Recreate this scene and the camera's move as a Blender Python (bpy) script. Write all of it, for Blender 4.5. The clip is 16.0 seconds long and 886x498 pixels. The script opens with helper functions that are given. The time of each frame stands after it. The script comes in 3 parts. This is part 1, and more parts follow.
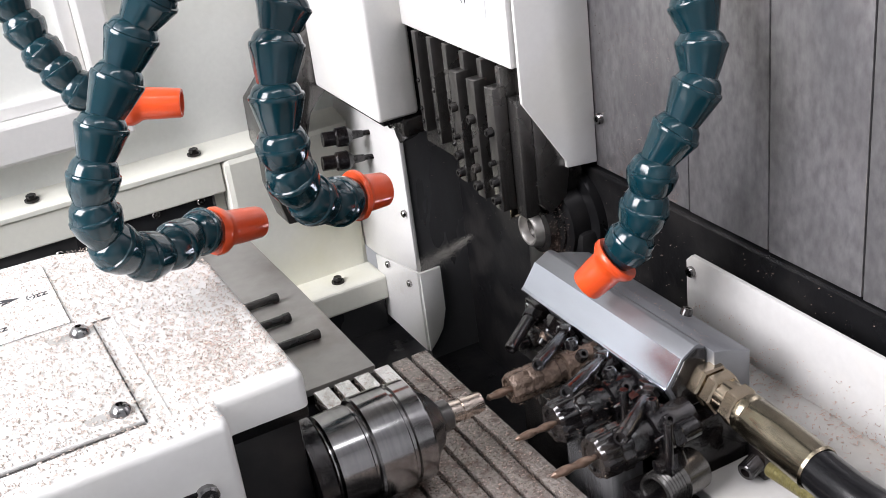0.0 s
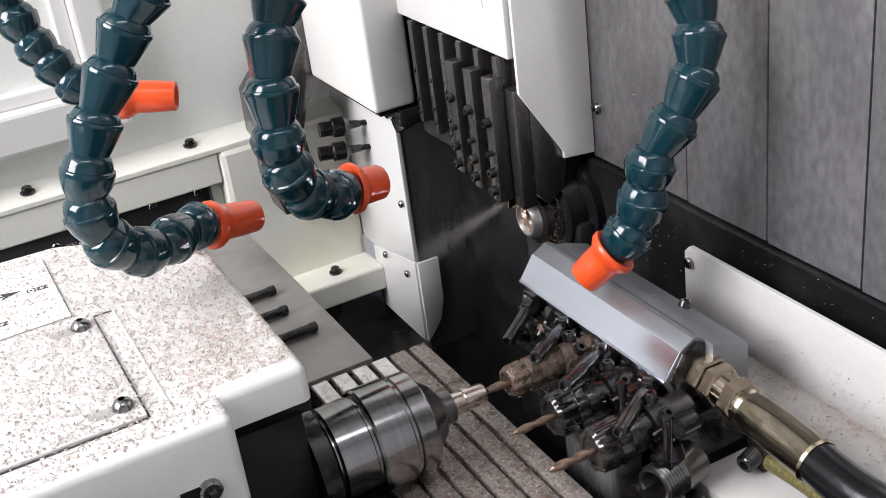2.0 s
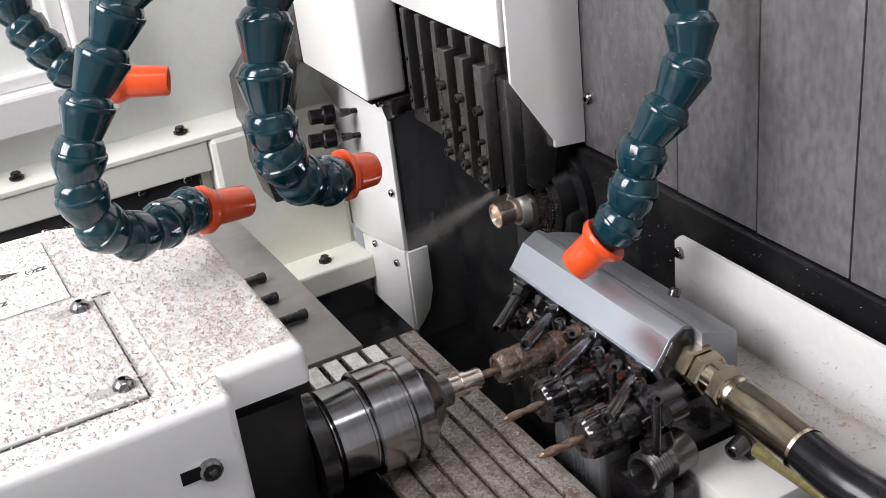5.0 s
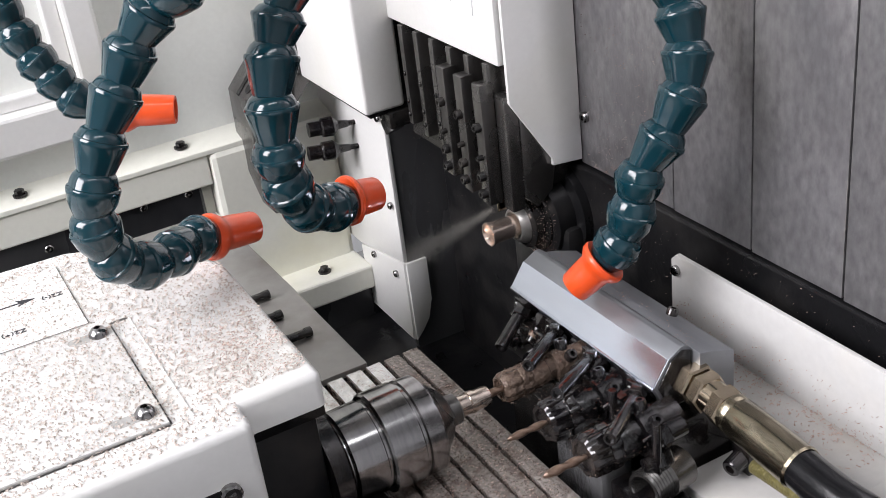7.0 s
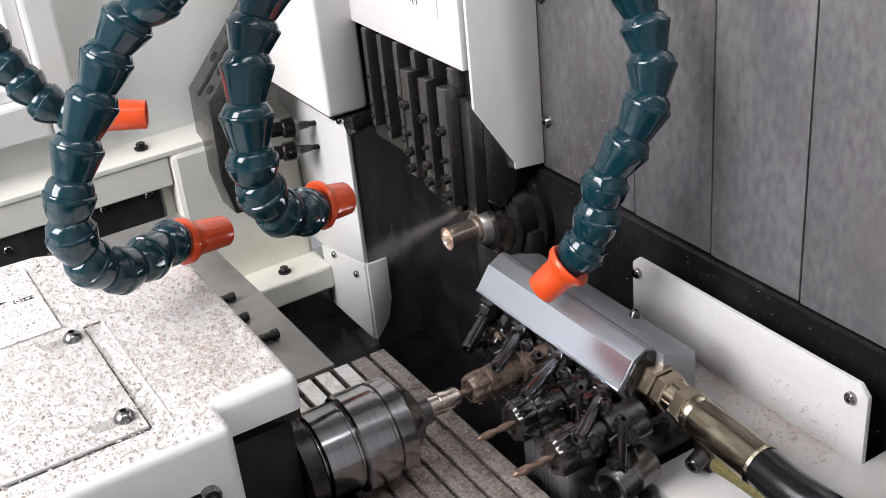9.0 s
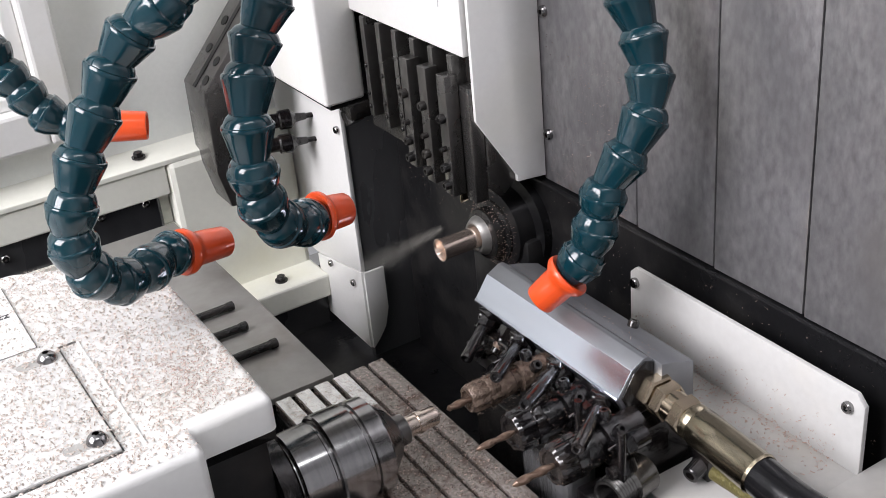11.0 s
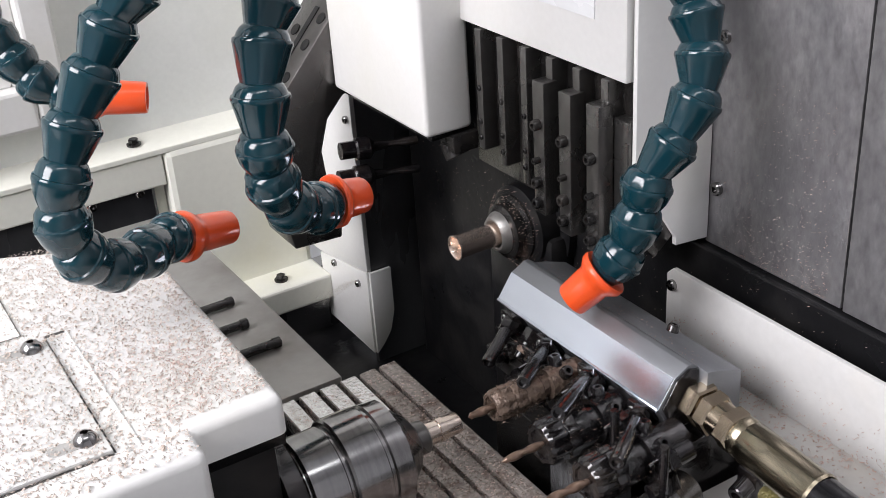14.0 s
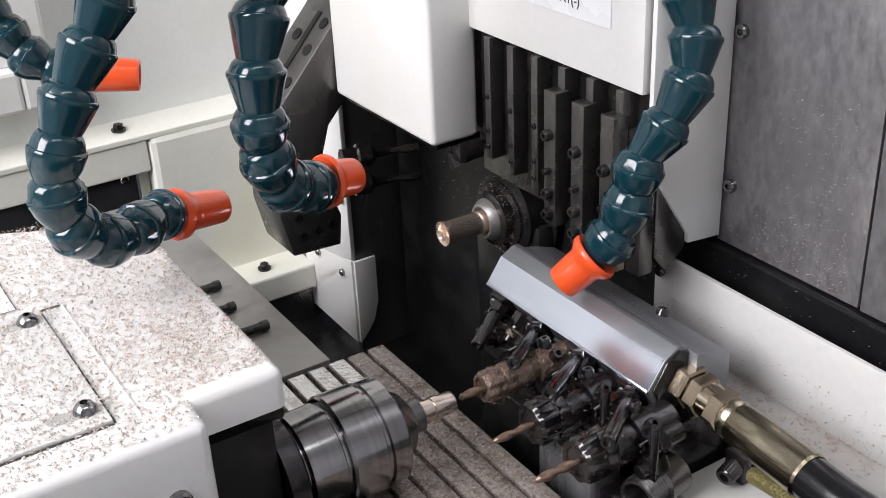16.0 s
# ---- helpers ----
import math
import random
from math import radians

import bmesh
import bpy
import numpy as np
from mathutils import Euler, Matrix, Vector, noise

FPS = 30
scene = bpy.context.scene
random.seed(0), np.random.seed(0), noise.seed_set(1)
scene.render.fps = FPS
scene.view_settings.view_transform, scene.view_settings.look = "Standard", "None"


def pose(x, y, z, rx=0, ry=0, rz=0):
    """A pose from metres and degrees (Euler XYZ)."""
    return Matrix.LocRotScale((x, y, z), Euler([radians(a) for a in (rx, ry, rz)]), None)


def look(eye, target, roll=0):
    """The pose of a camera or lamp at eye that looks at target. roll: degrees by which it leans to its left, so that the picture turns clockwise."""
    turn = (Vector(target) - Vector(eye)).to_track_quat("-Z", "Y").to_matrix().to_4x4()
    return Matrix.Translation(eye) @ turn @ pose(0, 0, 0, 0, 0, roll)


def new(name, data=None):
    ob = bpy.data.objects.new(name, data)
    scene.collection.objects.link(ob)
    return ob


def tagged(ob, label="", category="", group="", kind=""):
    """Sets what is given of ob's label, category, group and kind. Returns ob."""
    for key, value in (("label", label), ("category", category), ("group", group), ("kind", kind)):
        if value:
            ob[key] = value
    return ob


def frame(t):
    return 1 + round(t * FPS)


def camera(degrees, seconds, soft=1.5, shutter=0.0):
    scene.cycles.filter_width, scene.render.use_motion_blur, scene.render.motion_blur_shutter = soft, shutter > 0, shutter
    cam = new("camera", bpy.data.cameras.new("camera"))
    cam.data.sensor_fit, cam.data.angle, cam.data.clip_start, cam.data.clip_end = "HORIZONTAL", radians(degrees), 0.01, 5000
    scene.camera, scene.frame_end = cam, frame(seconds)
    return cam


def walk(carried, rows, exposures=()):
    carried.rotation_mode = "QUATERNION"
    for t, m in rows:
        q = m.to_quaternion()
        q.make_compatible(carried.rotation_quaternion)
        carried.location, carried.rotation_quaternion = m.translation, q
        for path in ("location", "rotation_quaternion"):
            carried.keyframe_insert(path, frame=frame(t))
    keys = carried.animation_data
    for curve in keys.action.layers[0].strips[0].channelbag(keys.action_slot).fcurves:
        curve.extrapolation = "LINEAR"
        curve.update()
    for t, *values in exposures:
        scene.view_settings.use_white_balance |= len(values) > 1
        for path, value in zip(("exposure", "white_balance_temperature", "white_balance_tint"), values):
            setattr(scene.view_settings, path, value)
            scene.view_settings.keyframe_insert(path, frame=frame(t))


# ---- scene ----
cam = camera(42.0, 16.0, soft=0.8)
PATH = [
    (0, pose(-0.0000, 0.0001, 1.2003, 63.46, 6.68, -28.13)),
    (0.5, pose(0.0036, 0.0009, 1.2024, 63.09, 7.00, -28.10)),
    (1, pose(0.0022, 0.0017, 1.2027, 62.92, 6.99, -28.23)),
    (1.5, pose(0.0054, 0.0004, 1.2021, 62.90, 7.05, -28.09)),
    (2, pose(0.0040, 0.0043, 1.2028, 62.72, 6.91, -28.31)),
    (2.5, pose(0.0034, 0.0058, 1.2027, 62.56, 6.73, -28.23)),
    (3, pose(-0.0015, 0.0038, 1.2029, 62.62, 6.37, -28.23)),
    (3.5, pose(-0.0004, 0.0010, 1.2011, 62.68, 6.48, -28.28)),
    (4, pose(0.0002, 0.0043, 1.1999, 62.54, 6.27, -28.54)),
    (6.5, pose(-0.0050, -0.0001, 1.2084, 62.11, 6.27, -28.90)),
    (7, pose(-0.0081, 0.0000, 1.2290, 61.81, 6.49, -29.36)),
    (7.5, pose(-0.0082, -0.0007, 1.2329, 61.74, 5.77, -29.71)),
    (8, pose(-0.0064, 0.0038, 1.2370, 61.24, 5.78, -30.10)),
    (8.5, pose(-0.0159, 0.0022, 1.2437, 61.23, 5.49, -30.97)),
    (9, pose(-0.0263, -0.0010, 1.2431, 61.32, 5.20, -31.78)),
    (11.5, look((-0.035, 0.0, 1.249), (0.837, 1.532, 0.305), -5.5)),
    (12, look((-0.04, 0.007, 1.249), (0.842, 1.539, 0.314), -4.8)),
    (12.5, look((-0.027, 0.031, 1.229), (0.858, 1.563, 0.298), -4.8)),
    (13, look((-0.022, 0.058, 1.209), (0.87, 1.588, 0.281), -4.4)),
    (13.5, look((-0.022, 0.065, 1.203), (0.865, 1.599, 0.275), -4.1)),
    (14, look((-0.025, 0.06, 1.204), (0.864, 1.593, 0.277), -4.0)),
    (14.5, pose(-0.0371, 0.0682, 1.2041, 62.34, 3.19, -32.90)),
    (15, pose(-0.0378, 0.0719, 1.2045, 61.99, 2.46, -32.98)),
    (15.5, pose(-0.0402, 0.0694, 1.2035, 61.68, 2.32, -33.22)),
    (16, pose(-0.0392, 0.0601, 1.1933, 62.41, 2.42, -32.85)),
]
walk(cam, PATH, [(0, 0.12), (0.6, 0.08), (1.4, -0.04), (4, -0.05), (12.5, -0.1), (13.6, -0.1), (14.2, -0.16), (16, -0.16)])

# ---------------------------------------------------------------- light
world = bpy.data.worlds.new("world")
scene.world = world
world.use_nodes = True
bg = world.node_tree.nodes["Background"]
bg.inputs[0].default_value = (0.95, 0.94, 1.0, 1)
bg.inputs[1].default_value = 0.12


def area(name, at, target, sx, sy, watts, colour):
    d = bpy.data.lights.new(name, "AREA")
    d.shape, d.size, d.size_y, d.energy, d.color = "RECTANGLE", sx, sy, watts, colour
    ob = new(name, d)
    ob.matrix_world = look(at, target)
    return ob


area("workshop_skylight", (-2.17, 0.60, 2.77), (0.3, 0.75, 0.85), 2.0, 2.2, 250, (1.0, 0.972, 1.015))
# added fill lamp, no known source: lifts the -y faces and gives metals glints
area("added_fill_light", (0.1, -0.55, 3.12), (0.2, 0.3, 0.8), 1.6, 0.25, 11, (0.97, 0.98, 1.02))

# ---------------------------------------------------------------- materials


def material(name, colour, rough=0.5, metal=0.0, grain=0.15, scale=60.0, bump=0.1, stain=None, stain_scale=9.0, stain_amount=0.5,
             stretch=(1, 1, 1), coat=0.0, transmission=0.0, specular=0.5):
    m = bpy.data.materials.new(name)
    m.use_nodes = True
    n, l = m.node_tree.nodes, m.node_tree.links
    b = n["Principled BSDF"]
    geo = n.new("ShaderNodeTexCoord")
    mapping = n.new("ShaderNodeMapping")
    mapping.inputs["Scale"].default_value = stretch
    l.new(geo.outputs["Object"], mapping.inputs[0])
    fine = n.new("ShaderNodeTexNoise")
    fine.inputs["Scale"].default_value, fine.inputs["Detail"].default_value = scale, 6
    l.new(mapping.outputs[0], fine.inputs["Vector"])
    big = n.new("ShaderNodeTexNoise")
    big.inputs["Scale"].default_value, big.inputs["Detail"].default_value = stain_scale, 5
    l.new(mapping.outputs[0], big.inputs["Vector"])
    mix = n.new("ShaderNodeMix")
    mix.data_type = "RGBA"
    mix.blend_type = "MULTIPLY"
    mix.inputs[0].default_value = grain
    mix.inputs[6].default_value = (*colour, 1)
    l.new(fine.outputs[0], mix.inputs[7])
    mix2 = n.new("ShaderNodeMix")
    mix2.data_type = "RGBA"
    ramp = n.new("ShaderNodeValToRGB")
    ramp.color_ramp.elements[0].position, ramp.color_ramp.elements[1].position = 0.48, 0.72
    ramp.color_ramp.elements[1].color = (stain_amount, stain_amount, stain_amount, 1)
    l.new(big.outputs[0], ramp.inputs[0])
    l.new(ramp.outputs[0], mix2.inputs[0])
    l.new(mix.outputs[2], mix2.inputs[6])
    mix2.inputs[7].default_value = (*(stain or tuple(c * 0.8 for c in colour)), 1)
    l.new(mix2.outputs[2], b.inputs["Base Color"])
    rr = n.new("ShaderNodeMapRange")
    rr.inputs[3].default_value, rr.inputs[4].default_value = max(0.02, rough - 0.35 * rough), min(1, rough + 0.4 * rough)
    l.new(big.outputs[0], rr.inputs[0])
    l.new(rr.outputs[0], b.inputs["Roughness"])
    b.inputs["Metallic"].default_value = metal
    b.inputs["Specular IOR Level"].default_value = specular
    b.inputs["Coat Weight"].default_value = coat
    b.inputs["Transmission Weight"].default_value = transmission
    bp = n.new("ShaderNodeBump")
    bp.inputs["Strength"].default_value, bp.inputs["Distance"].default_value = bump, 0.002
    l.new(fine.outputs[0], bp.inputs["Height"])
    l.new(bp.outputs[0], b.inputs["Normal"])
    return m


WHITE = material("white_machine_paint", (0.78, 0.775, 0.76), 0.32, 0, 0.08, 220, 0.05, (0.62, 0.60, 0.48), 7, 0.35)
WALLWHITE = material("wall_paint", (0.84, 0.855, 0.82), 0.34, 0, 0.1, 200, 0.05, (0.62, 0.63, 0.55), 5, 0.45)
OLDWHITE = material("oily_white_paint", (0.84, 0.84, 0.76), 0.4, 0, 0.1, 160, 0.06, (0.62, 0.58, 0.33), 5, 0.55)
BLACK = material("black_oiled_sheet", (0.026, 0.027, 0.030), 0.25, 0.0, 0.3, 90, 0.08, (0.06, 0.06, 0.062), 11, 0.6, (1, 1, 0.3), coat=0.5)
DARK = material("blackened_steel", (0.020, 0.019, 0.019), 0.24, 0.2, 0.4, 130, 0.2, (0.06, 0.052, 0.046), 40, 0.6)
SHEET = material("dark_glossy_sheet", (0.13, 0.132, 0.138), 0.28, 0.4, 0.4, 80, 0.06, (0.045, 0.045, 0.048), 10, 0.7, (1, 1, 0.25), coat=0.3)
# white paint darkened to hold the shade on the tray plate and bracket
SHADEDWHITE = material("shaded_white_paint", (0.54, 0.535, 0.525), 0.35, 0, 0.15, 160, 0.06, (0.55, 0.52, 0.47), 16, 0.5)
TOOLSTEEL = material("grey_tool_steel", (0.19, 0.183, 0.177), 0.27, 0.85, 0.4, 90, 0.08, (0.09, 0.085, 0.08), 20, 0.6)
CHROME = material("turned_steel", (0.37, 0.36, 0.36), 0.16, 1.0, 0.45, 14, 0.0, (0.36, 0.35, 0.35), 6, 0.6, (30, 1, 1))
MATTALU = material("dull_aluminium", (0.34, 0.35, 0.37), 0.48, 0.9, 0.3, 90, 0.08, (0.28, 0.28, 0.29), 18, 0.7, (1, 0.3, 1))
# stained white sheet, its base also darkened for the shade over the tray
SHADEDTRAY = material("stained_shaded_white_sheet", (0.46, 0.448, 0.43), 0.4, 0, 0.2, 140, 0.08, (0.42, 0.38, 0.33), 14, 0.6)
# polished aluminium, pale blue base stands in for the reflected brightness
GLEAMALU = material("gleaming_aluminium", (0.74, 0.78, 0.88), 0.15, 1.0, 0.2, 80, 0.01, (0.60, 0.63, 0.70), 12, 0.5, (1, 0.2, 1))
BRONZE = material("oily_bronze_ferrule", (0.34, 0.295, 0.215), 0.24, 1.0, 0.4, 90, 0.08, (0.18, 0.15, 0.10), 35, 0.7)
BRASS = material("plated_brass", (0.52, 0.43, 0.32), 0.2, 1.0, 0.2, 60, 0.04, (0.28, 0.22, 0.12), 30, 0.5)
NOSE = material("worn_bright_steel", (0.60, 0.585, 0.56), 0.36, 0.8, 0.4, 150, 0.1, (0.25, 0.2, 0.16), 60, 0.6)
COPPER = material("bright_copper_alloy", (0.96, 0.80, 0.70), 0.24, 0.9, 0.1, 80, 0.03, (0.7, 0.45, 0.28), 30, 0.4)
TEAL = material("teal_plastic", (0.003, 0.030, 0.042), 0.13, 0, 0.2, 60, 0.06, (0.004, 0.026, 0.040), 30, 0.5, coat=0.2)
ORANGE = material("orange_plastic", (0.80, 0.085, 0.015), 0.32, 0, 0.12, 60, 0.03, (0.65, 0.05, 0.01), 25, 0.4, coat=0.3)
DRILLSTEEL = material("drill_steel", (0.27, 0.185, 0.14), 0.3, 0.6, 0.5, 300, 0.3, (0.16, 0.10, 0.07), 90, 0.7)
PARTMETAL = material("machined_pale_brass", (0.72, 0.62, 0.54), 0.2, 0.95, 0.2, 100, 0.02, (0.55, 0.45, 0.38), 40, 0.5)
BAND = material("black_wiper", (0.010, 0.010, 0.011), 0.3, 0, 0.4, 120, 0.12, (0.03, 0.028, 0.027), 25, 0.6, specular=0.25)
BRAID = material("yellow_braid", (0.22, 0.19, 0.06), 0.35, 0.3, 0.8, 500, 0.8, (0.08, 0.07, 0.03), 80, 0.6)
RUBBER = material("black_rubber", (0.008, 0.008, 0.009), 0.2, 0, 0.3, 120, 0.1, (0.02, 0.02, 0.02), 20, 0.5, specular=0.3)
CHIP = material("metal_swarf", (0.56, 0.41, 0.35), 0.45, 0.25, 0.4, 400, 0.1, (0.16, 0.09, 0.06), 60, 0.7)
GRIME = material("brown_swarf_crust", (0.25, 0.18, 0.14), 0.25, 0.4, 0.7, 300, 1.0, (0.05, 0.033, 0.026), 120, 0.9)
TABLE = material("worn_steel_table", (0.64, 0.57, 0.52), 0.2, 0.45, 0.8, 350, 0.9, (0.15, 0.095, 0.07), 75, 0.9)
PLATE = material("grey_oiled_plate", (0.33, 0.32, 0.30), 0.35, 0.4, 0.25, 90, 0.06, (0.11, 0.09, 0.075), 14, 0.6)
PANEL = material("stainless_cover", (0.56, 0.55, 0.565), 0.33, 0.72, 0.7, 170, 0.3, (0.26, 0.255, 0.265), 17, 0.8, (1, 1, 0.55))
WET = material("wet_black_steel", (0.009, 0.008, 0.009), 0.14, 0.0, 0.5, 200, 0.35, (0.035, 0.027, 0.022), 60, 0.6, coat=0.4, specular=0.5)
WETPLATE = material("wet_cast_plate", (0.46, 0.46, 0.47), 0.22, 0.7, 0.6, 160, 0.5, (0.16, 0.15, 0.15), 45, 0.8, (1, 1, 0.3))
# extra bright steel that paints in reflections and glints
GLARESTEEL = material("clean_glare_steel", (0.88, 0.87, 0.86), 0.22, 0.95, 0.5, 300, 0.3, (0.40, 0.36, 0.33), 90, 0.7)
PALECHIP = material("pale_fine_swarf", (0.59, 0.51, 0.45), 0.5, 0.0, 0.3, 400, 0.1, (0.46, 0.36, 0.30), 50, 0.6)
# grey that stands for the shade inside the lid's slots
SLOTSHADE = material("slot_shade_grey", (0.50, 0.49, 0.47), 0.4, 0.2, 0.3, 120, 0.05)
MIST = material("coolant_droplets", (0.85, 0.82, 0.76), 0.15, 0.0, 0.0, 50, 0.0)
CONCRETE = material("workshop_concrete", (0.36, 0.36, 0.35), 0.6, 0, 0.3, 14, 0.2, (0.20, 0.20, 0.19), 2, 0.6)
PLASTER = material("workshop_plaster", (0.66, 0.67, 0.68), 0.7, 0, 0.15, 30, 0.1, (0.42, 0.43, 0.44), 1.5, 0.5)
INK = material("printed_ink", (0.03, 0.03, 0.035), 0.5, 0, 0.1, 100, 0.0)
STICKER = material("sticker_film", (0.76, 0.77, 0.78), 0.3, 0, 0.05, 100, 0.02)

# ---------------------------------------------------------------- shape helpers


def merge(*bms):
    out = bmesh.new()
    for b in bms:
        me = bpy.data.meshes.new("tmp")
        b.to_mesh(me)
        b.free()
        out.from_mesh(me)
        bpy.data.meshes.remove(me)
    return out


def box(x0, x1, y0, y1, z0, z1, bev=0.0012, seg=2):
    bm = bmesh.new()
    bmesh.ops.create_cube(bm, size=1)
    bmesh.ops.scale(bm, vec=(x1 - x0, y1 - y0, z1 - z0), verts=bm.verts)
    bmesh.ops.translate(bm, vec=((x0 + x1) / 2, (y0 + y1) / 2, (z0 + z1) / 2), verts=bm.verts)
    if bev:
        bmesh.ops.bevel(bm, geom=bm.edges[:], offset=bev, segments=seg, affect="EDGES", profile=0.5)
    return bm


def extrude(points, axis, a, b, bev=0.0012):
    """A polygon in the plane across axis (points in the order of the two other axes), from a to b along it."""
    bm = bmesh.new()

    def place(p, h):
        return {"x": (h, p[0], p[1]), "y": (p[0], h, p[1]), "z": (p[0], p[1], h)}[axis]
    lo = [bm.verts.new(place(p, a)) for p in points]
    hi = [bm.verts.new(place(p, b)) for p in points]
    bm.faces.new(lo)
    bm.faces.new(hi[::-1])
    for i in range(len(points)):
        j = (i + 1) % len(points)
        bm.faces.new((lo[j], lo[i], hi[i], hi[j]))
    bmesh.ops.recalc_face_normals(bm, faces=bm.faces)
    if bev:
        bmesh.ops.bevel(bm, geom=bm.edges[:], offset=bev, segments=2, affect="EDGES", profile=0.5)
    return bm


def lathe(start, end, profile, n=28, flutes=0, depth=0.0, closed=True):
    """A turned body from start towards end; profile: (share of the length, radius)."""
    bm = bmesh.new()
    s, e = Vector(start), Vector(end)
    turn = (e - s).to_track_quat("Z", "Y").to_matrix().to_4x4()
    length = (e - s).length
    rings = []
    for h, r in profile:
        ring = []
        for i in range(n):
            a = 2 * math.pi * i / n
            rr = r * (1 - depth * (0.5 + 0.5 * math.cos(flutes * a))) if flutes else r
            ring.append(bm.verts.new(s + turn @ Vector((rr * math.cos(a), rr * math.sin(a), h * length))))
        rings.append(ring)
    for a, b in zip(rings, rings[1:]):
        for i in range(n):
            j = (i + 1) % n
            bm.faces.new((a[i], a[j], b[j], b[i]))
    if closed:
        bm.faces.new(rings[0][::-1])
        bm.faces.new(rings[-1])
    for f in bm.faces:
        f.smooth = len(f.verts) == 4
    return bm


def rod(start, end, r, r2=None, n=20):
    r2 = r if r2 is None else r2
    return lathe(start, end, [(0, r * 0.88), (0.02, r), (0.98, r2), (1, r2 * 0.88)], n)


def hexa(start, end, r):
    bm = lathe(start, end, [(0, r * 0.9), (0.12, r), (0.88, r), (1, r * 0.9)], 6)
    for f in bm.faces:
        f.smooth = False
    return bm


def tube(points, r, n=16):
    bm = bmesh.new()
    pts = [Vector(p) for p in points]
    fine = []
    for i in range(len(pts) - 1):
        p0, p1, p2, p3 = pts[max(i - 1, 0)], pts[i], pts[i + 1], pts[min(i + 2, len(pts) - 1)]
        for k in range(6):
            u = k / 6
            fine.append(0.5 * ((2 * p1) + (p2 - p0) * u + (2 * p0 - 5 * p1 + 4 * p2 - p3) * u * u + (3 * p1 - p0 - 3 * p2 + p3) * u ** 3))
    fine.append(pts[-1])
    rings = []
    up = Vector((0, 0, 1))
    for i, p in enumerate(fine):
        d = (fine[min(i + 1, len(fine) - 1)] - fine[max(i - 1, 0)]).normalized()
        s = d.cross(up).normalized() if abs(d.dot(up)) < 0.98 else d.cross(Vector((1, 0, 0))).normalized()
        t = s.cross(d)
        rings.append([bm.verts.new(p + r * (s * math.cos(2 * math.pi * k / n) + t * math.sin(2 * math.pi * k / n))) for k in range(n)])
    for a, b in zip(rings, rings[1:]):
        for i in range(n):
            f = bm.faces.new((a[i], a[(i + 1) % n], b[(i + 1) % n], b[i]))
            f.smooth = True
    bm.faces.new(rings[0][::-1])
    bm.faces.new(rings[-1])
    bmesh.ops.recalc_face_normals(bm, faces=bm.faces)
    return bm


base = {}


def thing(name, at, label, category, group="", kind=""):
    ob = new(name)
    ob.empty_display_size = 0.01
    ob.location = at
    base[ob] = Vector(at)
    return tagged(ob, label, category, group, kind)


def part(name, bm, mat, parent, label=""):
    me = bpy.data.meshes.new(name)
    origin = base.get(parent, Vector())
    bmesh.ops.translate(bm, vec=-origin, verts=bm.verts)
    bm.to_mesh(me)
    bm.free()
    me.set_sharp_from_angle(angle=radians(35))
    me.materials.append(mat)
    ob = new(name, me)
    ob.parent = parent
    base[ob] = origin
    return tagged(ob, label)


def solid(name, bm, mat, label="", category="", kind="structure"):
    me = bpy.data.meshes.new(name)
    bm.to_mesh(me)
    bm.free()
    me.materials.append(mat)
    return tagged(new(name, me), label, category, "", kind)


def screw(parent, at, way, r=0.0035, mat=None, name="screw", h=0.003):
    """A socket-head screw whose head stands proud at the place, along way."""
    a, w = Vector(at), Vector(way).normalized()
    bm = lathe(a - w * 0.001, a + w * h, [(0, r), (0.75, r), (1, r * 0.8), (1, r * 0.45), (0.45, r * 0.42)], 14)
    return part(name, bm, mat or CHROME, parent)


def flakes(name, count, place, mat, label, size=0.0022, parent=None, seed=1, wide=1.0):
    """Loose curled chips; place(rng) gives a point."""
    rng = random.Random(seed)
    verts, faces = [], []
    for _ in range(count):
        p = Vector(place(rng))
        a = rng.uniform(0, 2 * math.pi)
        l, w = size * rng.uniform(0.5, 1.4), wide * size * rng.uniform(0.12, 0.3)
        d, s = Vector((math.cos(a), math.sin(a), rng.uniform(-0.1, 0.25))), Vector((-math.sin(a), math.cos(a), rng.uniform(-0.3, 0.3)))
        bend = s * (w * rng.uniform(-1.5, 1.5)) + Vector((0, 0, w * rng.uniform(0.2, 1.2)))
        k = len(verts)
        for c in (-d * l / 2, bend, d * l / 2):
            verts += [p + c - s * w / 2, p + c + s * w / 2 + Vector((0, 0, w * 0.5))]
        faces += [(k, k + 2, k + 3, k + 1), (k + 2, k + 4, k + 5, k + 3)]
    origin = base.get(parent, Vector())
    me = bpy.data.meshes.new(name)
    me.from_pydata([v - origin for v in verts], [], faces)
    me.materials.append(mat)
    ob = new(name, me)
    ob.parent = parent
    tagged(ob, label, "" if parent else "swarf", "", "stuff")
    return ob


def lettering(name, text, size, matrix, mat, parent):
    cu = bpy.data.curves.new(name, "FONT")
    cu.body, cu.size, cu.extrude, cu.align_x, cu.align_y = text, size, 0.0002, "CENTER", "CENTER"
    tmp = bpy.data.objects.new("tmp", cu)
    me = bpy.data.meshes.new_from_object(tmp)
    bpy.data.objects.remove(tmp)
    me.transform(Matrix.Translation(-base.get(parent, Vector())) @ matrix)
    me.materials.clear()
    me.materials.append(mat)
    ob = new(name, me)
    ob.parent = parent
    return ob

